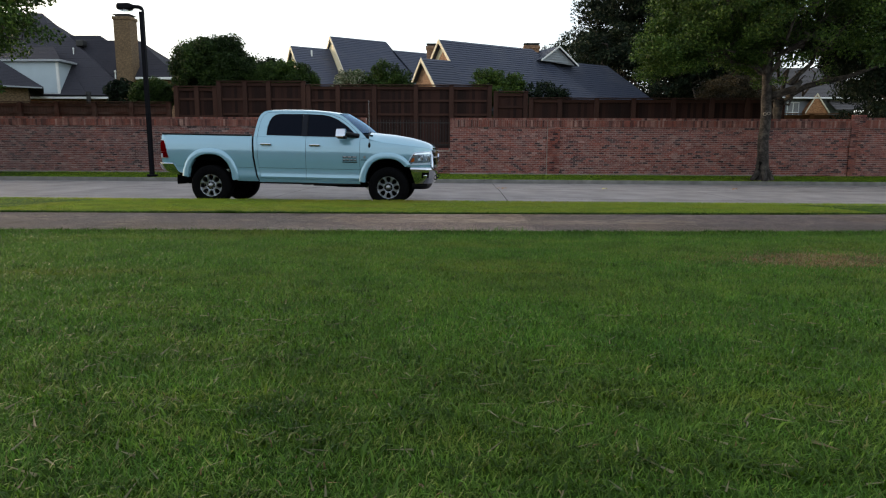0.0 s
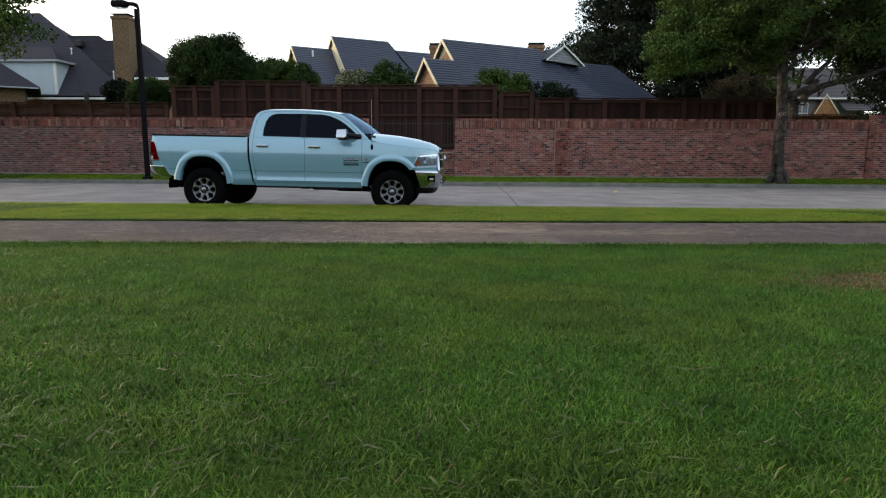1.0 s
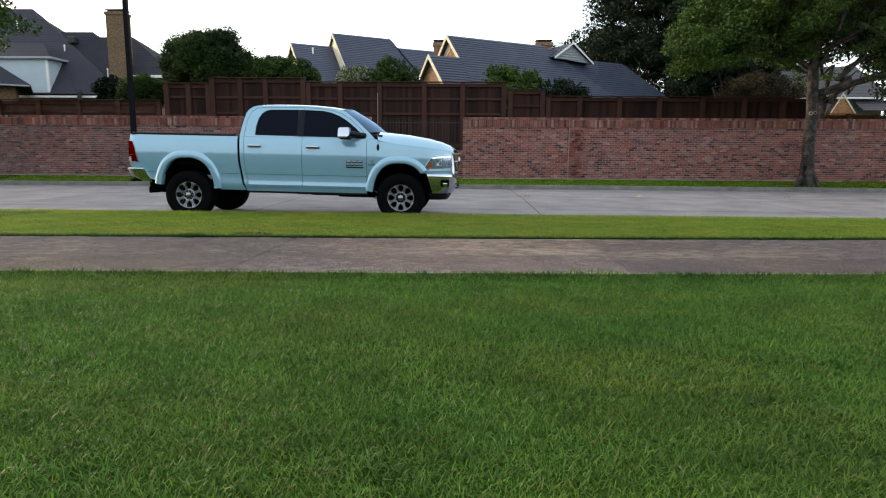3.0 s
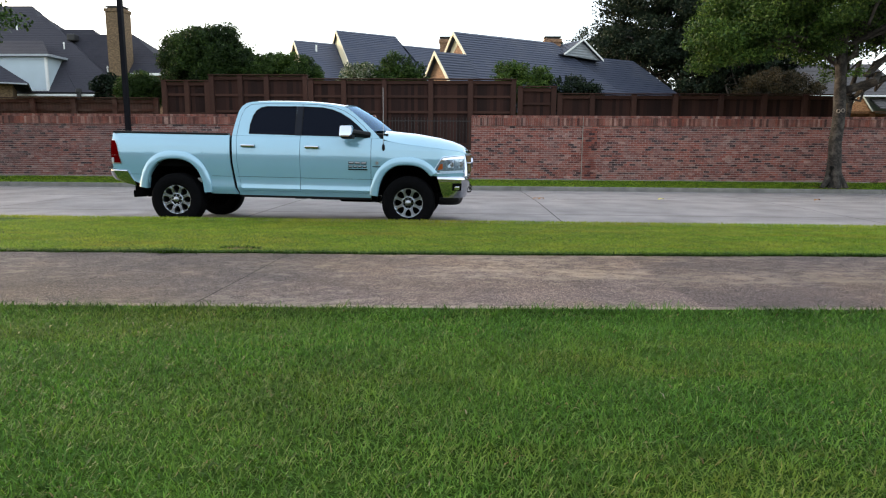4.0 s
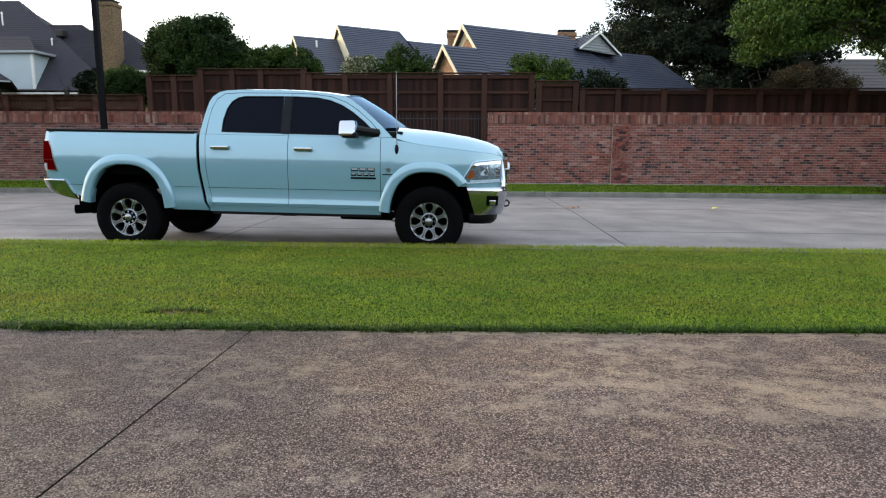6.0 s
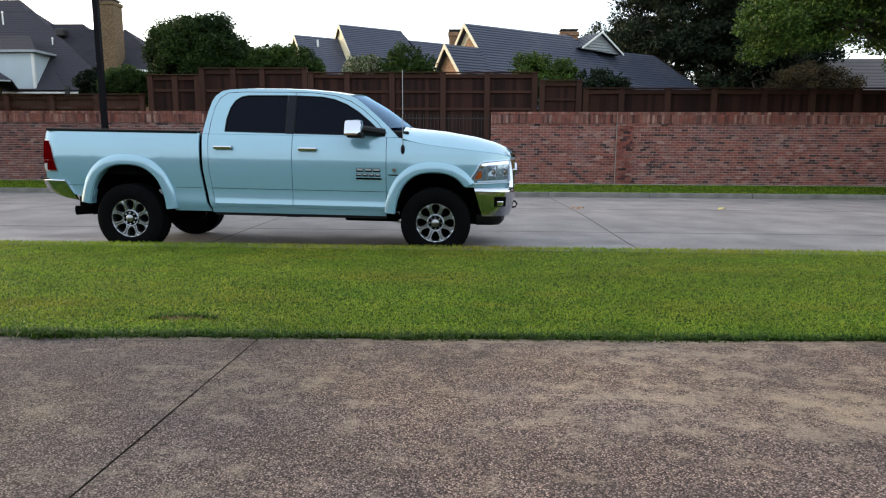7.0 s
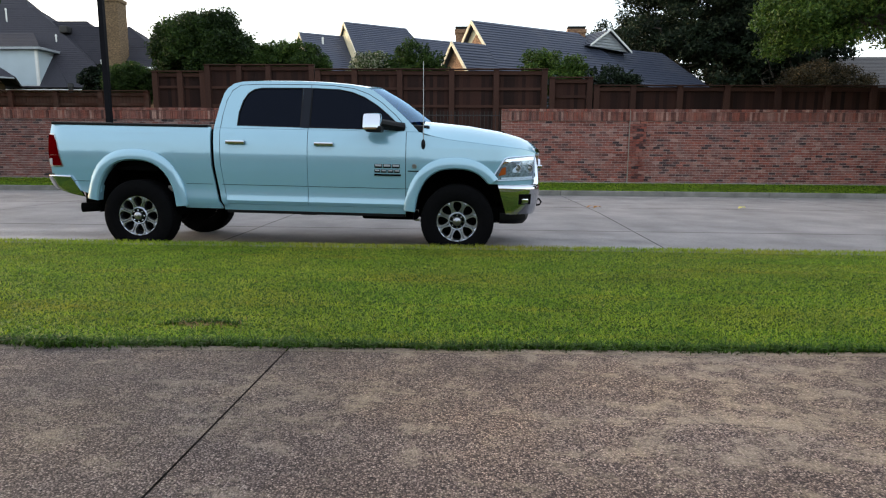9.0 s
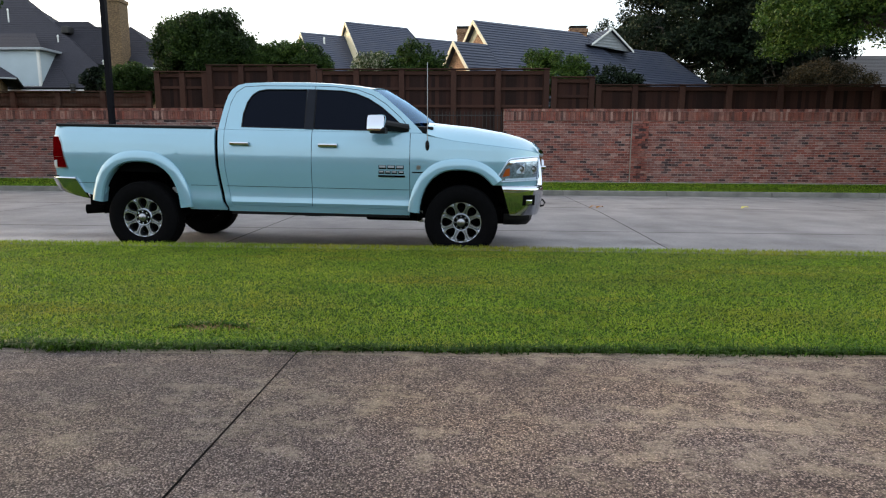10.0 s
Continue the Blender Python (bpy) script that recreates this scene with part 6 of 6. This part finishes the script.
def blades(name, pos, height, width, lean, material, label, seed, tufty=0.0):
    """Single blades of three faces each, rooted at pos."""
    pos = pos + np.stack((np.zeros(len(pos)), sway(pos[:, 0], pos[:, 1]), np.zeros(len(pos))), 1)
    rng = np.random.default_rng(seed)
    n = len(pos)
    a = rng.uniform(0, 2 * np.pi, n)
    way = np.stack((np.cos(a), np.sin(a), np.zeros(n)), 1)
    side = np.stack((-np.sin(a + rng.normal(0, 0.5, n)), np.cos(a), np.zeros(n)), 1)
    h = (height * rng.uniform(0.55, 1.35, n) * (1 + tufty * (lumps(pos, 9.0, 21) + 0.7 * lumps(pos, 3.1, 22))))[:, None]
    w = (width * rng.uniform(0.7, 1.3, n))[:, None]
    bow = (lean * rng.uniform(0.3, 1.4, n))[:, None]
    up = np.array((0, 0, 1.0))
    mid = pos + up * h * 0.6 + way * h * bow * 0.35
    tip = pos + up * h * (1 - 0.25 * bow) + way * h * bow
    v = np.stack((pos - side * w / 2, pos + side * w / 2, mid + side * w * 0.42, mid - side * w * 0.42, tip), 1).reshape(-1, 3)
    base = 5 * np.arange(n, dtype=np.int32)[:, None]
    loops = (base + np.array((0, 1, 2, 3, 3, 2, 4), np.int32)).ravel()
    starts = (7 * np.arange(n, dtype=np.int32)[:, None] + np.array((0, 4), np.int32)).ravel()
    me = bpy.data.meshes.new(name)
    me.vertices.add(5 * n)
    me.vertices.foreach_set("co", v.astype(np.float32).ravel())
    me.loops.add(len(loops))
    me.loops.foreach_set("vertex_index", loops)
    me.polygons.add(2 * n)
    me.polygons.foreach_set("loop_start", starts)
    me.update(calc_edges=True)
    me.materials.append(material)
    return tagged(new(name, me), label, "grass", kind="stuff")


def ground_z(y):
    return np.interp(y, [p[0] for p in PROFILE], [p[1] for p in PROFILE])


def scatter(rng, n, x0, x1, y0, y1, taper=None):
    x, y = rng.uniform(x0, x1, n), rng.uniform(y0, y1, n)
    if taper:
        keep = np.abs(x - taper[0]) < (taper[1] + taper[2] * (y - y0)) * (1 + 0.4 * rng.normal(0, 1, n))
        x, y = x[keep], y[keep]
    return np.stack((x, y, ground_z(y) - 0.004), 1)


def bare(pos, spots, rng):
    for sx, sy, rx, ry, keep in spots:
        d = ((pos[:, 0] - sx) / rx) ** 2 + ((pos[:, 1] - sy) / ry) ** 2
        pos = pos[(d > rng.uniform(0.6, 1.3, len(pos))) | (rng.random(len(pos)) < keep)]
    return pos


def thatch(name, pos, length, width, material, label, seed, upright=0.75):
    """The mat of bent leaves below the standing blades, a face each."""
    pos = pos + np.stack((np.zeros(len(pos)), sway(pos[:, 0], pos[:, 1]), np.zeros(len(pos))), 1)
    rng = np.random.default_rng(seed)
    n = len(pos)
    a = rng.uniform(0, 2 * np.pi, n)
    way = np.stack((np.cos(a), np.sin(a), rng.uniform(0.1, upright, n)), 1)
    side = np.stack((-np.sin(a), np.cos(a), rng.normal(0, 0.35, n)), 1)
    h = (length * rng.uniform(0.6, 1.3, n))[:, None]
    w = (width * rng.uniform(0.7, 1.3, n))[:, None]
    v = np.stack((pos - side * w / 2, pos + side * w / 2, pos + way * h), 1).reshape(-1, 3)
    me = bpy.data.meshes.new(name)
    me.vertices.add(3 * n)
    me.vertices.foreach_set("co", v.astype(np.float32).ravel())
    me.loops.add(3 * n)
    me.loops.foreach_set("vertex_index", np.arange(3 * n, dtype=np.int32))
    me.polygons.add(n)
    me.polygons.foreach_set("loop_start", np.arange(0, 3 * n, 3, dtype=np.int32))
    me.update(calc_edges=True)
    me.materials.append(material)
    return tagged(new(name, me), label, "grass", kind="stuff")


def strip(rng, n, x0, x1, y0, y1, power=1.4):
    """Points over a strip, closer together towards y0."""
    y = y0 + (y1 - y0) * rng.random(n) ** power
    return np.stack((rng.uniform(x0, x1, n), y, ground_z(y) - 0.004), 1)


rng = np.random.default_rng(4)
LAWN = (-4.5, 11.5, -13.2, -6.402, (3.45, 1.5, 0.66))
SPOTS = ((6.5, -8.08, 0.75, 0.32, 0.16), (6.9, -7.68, 0.8, 0.3, 0.35), (4.0, -7.05, 0.35, 0.25, 0.6))


def worn(pos, rng, keep):
    """Thins the grass in ragged hollows, where the soil and the dark clumps show."""
    low = np.array([noise.noise(Vector((x * 2.1, y * 3.0, 1.0))) + 0.6 * noise.noise(Vector((x * 6.0, y * 8.0, 4.0))) for x, y in pos[:, :2]])
    return pos[(low < 0.22) | (rng.random(len(pos)) < keep)]


lawn = bare(np.concatenate((scatter(rng, 270000, *LAWN), scatter(rng, 24000, -12, 19, -17, -6.402))), SPOTS, rng)
blades("lawn_grass", worn(lawn, rng, 0.55), 0.026, 0.0040, 0.85, M_LAWN, "short green lawn grass with coarse blades", 1, 0.28)
thatch("lawn_thatch", bare(np.concatenate((scatter(rng, 1060000, *LAWN), scatter(rng, 80000, -12, 19, -17, -6.402))), SPOTS, rng) + np.array((0, 0, 0.006)), 0.022, 0.0054, M_THATCH, "dense mat of green leaves under the lawn blades", 11, 1.5)
tufts = scatter(rng, 700, *LAWN)
tall = np.repeat(tufts, 16, axis=0) + rng.normal(0, 1, (len(tufts) * 16, 3)) * np.array((0.04, 0.04, 0))
broad = np.repeat(scatter(rng, 90, 1.4, 5.6, -12.4, -10.7), 6, axis=0)
blades("broad_grass", broad + rng.normal(0, 1, broad.shape) * np.array((0.035, 0.035, 0)), 0.052, 0.0085, 1.2, M_THATCH, "broad-leaved coarse grass tufts in the lawn", 15)
litter = scatter(rng, 900, 1.0, 6.0, -12.6, -9.5) + np.array((0, 0, 0.014))
thatch("grass_clippings", litter, 0.085, 0.0075, M_CLIPPINGS, "dry grey-brown clippings lying on the lawn", 16, 0.12)
blades("coarse_grass", tall, 0.046, 0.0056, 1.3, M_THATCH, "longer coarse tufts standing out of the lawn", 2)
verge = bare(np.concatenate((strip(rng, 92000, -4.0, 10.0, -4.33, -0.26), scatter(rng, 20000, -16, 24, -4.33, -0.26))), ((0.62, -3.82, 0.16, 0.05, 0.4),), rng)
blades("verge_grass", verge, 0.020, 0.0044, 0.8, M_VERGE, "mown yellow-green verge grass beside the street", 3, 0.15)
thatch("verge_thatch", bare(np.concatenate((strip(rng, 230000, -4.0, 10.0, -4.33, -0.26), scatter(rng, 40000, -16, 24, -4.33, -0.26))), ((0.62, -3.82, 0.16, 0.05, 0.4),), rng) + np.array((0, 0, 0.006)), 0.022, 0.0075, M_THATCH2, "dense mat of leaves under the verge blades", 12)
lip = np.stack((rng.uniform(-7, 14, 22000), rng.uniform(-0.36, -0.125, 22000), np.full(22000, 0.143)), 1)
blades("curb_grass", lip, 0.040, 0.006, 0.9, M_VERGE, "grass grown over the curb", 8)
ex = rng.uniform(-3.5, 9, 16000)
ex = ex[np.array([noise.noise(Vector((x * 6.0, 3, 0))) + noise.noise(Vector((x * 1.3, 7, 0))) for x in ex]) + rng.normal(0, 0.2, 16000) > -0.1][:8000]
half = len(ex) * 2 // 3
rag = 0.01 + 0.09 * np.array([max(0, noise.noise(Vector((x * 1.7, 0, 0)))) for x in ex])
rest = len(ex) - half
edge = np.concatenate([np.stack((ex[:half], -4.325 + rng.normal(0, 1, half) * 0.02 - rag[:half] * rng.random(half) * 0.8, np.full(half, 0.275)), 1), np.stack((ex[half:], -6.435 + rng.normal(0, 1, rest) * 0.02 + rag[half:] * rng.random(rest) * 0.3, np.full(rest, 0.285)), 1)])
# dense dark blades along the verge paint in the shadow of its lip
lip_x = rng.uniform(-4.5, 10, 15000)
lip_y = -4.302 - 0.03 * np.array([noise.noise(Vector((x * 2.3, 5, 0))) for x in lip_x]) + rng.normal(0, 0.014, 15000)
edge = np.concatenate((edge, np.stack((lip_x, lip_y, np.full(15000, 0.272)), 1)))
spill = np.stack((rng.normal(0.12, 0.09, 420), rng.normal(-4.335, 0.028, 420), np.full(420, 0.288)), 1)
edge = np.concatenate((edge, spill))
blades("edge_grass", edge, 0.048, 0.006, 1.25, M_SHADEGRASS, "long ragged grass along the path edges, coloured dark as if shaded", 5)
# dark clumps, also standing in for shadow spots between the tufts
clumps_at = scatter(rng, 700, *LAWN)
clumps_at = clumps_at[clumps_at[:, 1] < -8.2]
# more of them pooled to paint the near lawn darker, lens falloff included
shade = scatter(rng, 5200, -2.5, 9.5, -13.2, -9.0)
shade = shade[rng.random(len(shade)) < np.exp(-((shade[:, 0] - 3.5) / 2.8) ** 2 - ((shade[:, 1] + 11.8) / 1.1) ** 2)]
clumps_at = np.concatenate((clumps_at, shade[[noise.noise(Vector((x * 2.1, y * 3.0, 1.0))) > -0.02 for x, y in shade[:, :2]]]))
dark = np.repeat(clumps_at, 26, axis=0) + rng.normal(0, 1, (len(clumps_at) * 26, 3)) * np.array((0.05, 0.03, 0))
# an arc of dark blades for the torn turf and its shadow
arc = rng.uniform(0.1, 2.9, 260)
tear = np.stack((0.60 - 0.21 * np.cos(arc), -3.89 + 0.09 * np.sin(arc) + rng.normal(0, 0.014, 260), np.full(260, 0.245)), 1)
blades("shaded_grass", np.concatenate((dark, tear)), 0.040, 0.006, 1.2, M_SHADEGRASS, "dark clumps of grass and painted shadow spots in the lawn", 9)
near_edge = strip(rng, 9000, -3.6, 9.0, -4.32, -3.85, 2.2)
blades("verge_edge_grass", near_edge, 0.030, 0.0046, 1.0, M_THATCH, "darker uncut grass where the verge meets the path", 14)
stalk = np.concatenate((np.stack((rng.normal(3.8, 0.3, 150), rng.normal(-6.43, 0.03, 150), np.full(150, 0.285)), 1), np.stack((rng.uniform(0, 6, 60), rng.normal(-6.43, 0.03, 60), np.full(60, 0.285)), 1)))
blades("tall_grass", stalk, 0.072, 0.0042, 0.9, M_LAWN, "taller unmown stalks at the edge of the footpath", 10)
far = scatter(rng, 20000, -20, 26, 10.98, 12.72)
blades("far_verge_grass", far, 0.034, 0.012, 0.8, M_FARVERGE, "green verge grass at the foot of the wall", 6)
thatch("far_verge_thatch", scatter(rng, 52000, -14, 24, 11.02, 12.62) + np.array((0, 0, 0.008)), 0.034, 0.022, M_FARVERGE, "mat of leaves on the verge below the wall", 13, 1.2)
straw = np.concatenate((np.stack((rng.normal(6.5, 0.5, 6000), rng.normal(-8.04, 0.22, 6000), np.full(6000, 0.270)), 1), np.stack((rng.normal(0.62, 0.11, 160), rng.normal(-3.83, 0.04, 160), np.full(160, 0.25)), 1), scatter(rng, 5000, -2, 9, -12, -6.46), np.stack((rng.normal(15.0, 0.45, 1500), rng.normal(11.65, 0.22, 1500), np.full(1500, 0.19)), 1)))
blades("dead_grass", straw, 0.022, 0.005, 1.6, M_STRAW, "dead brown grass in thin patches", 7)
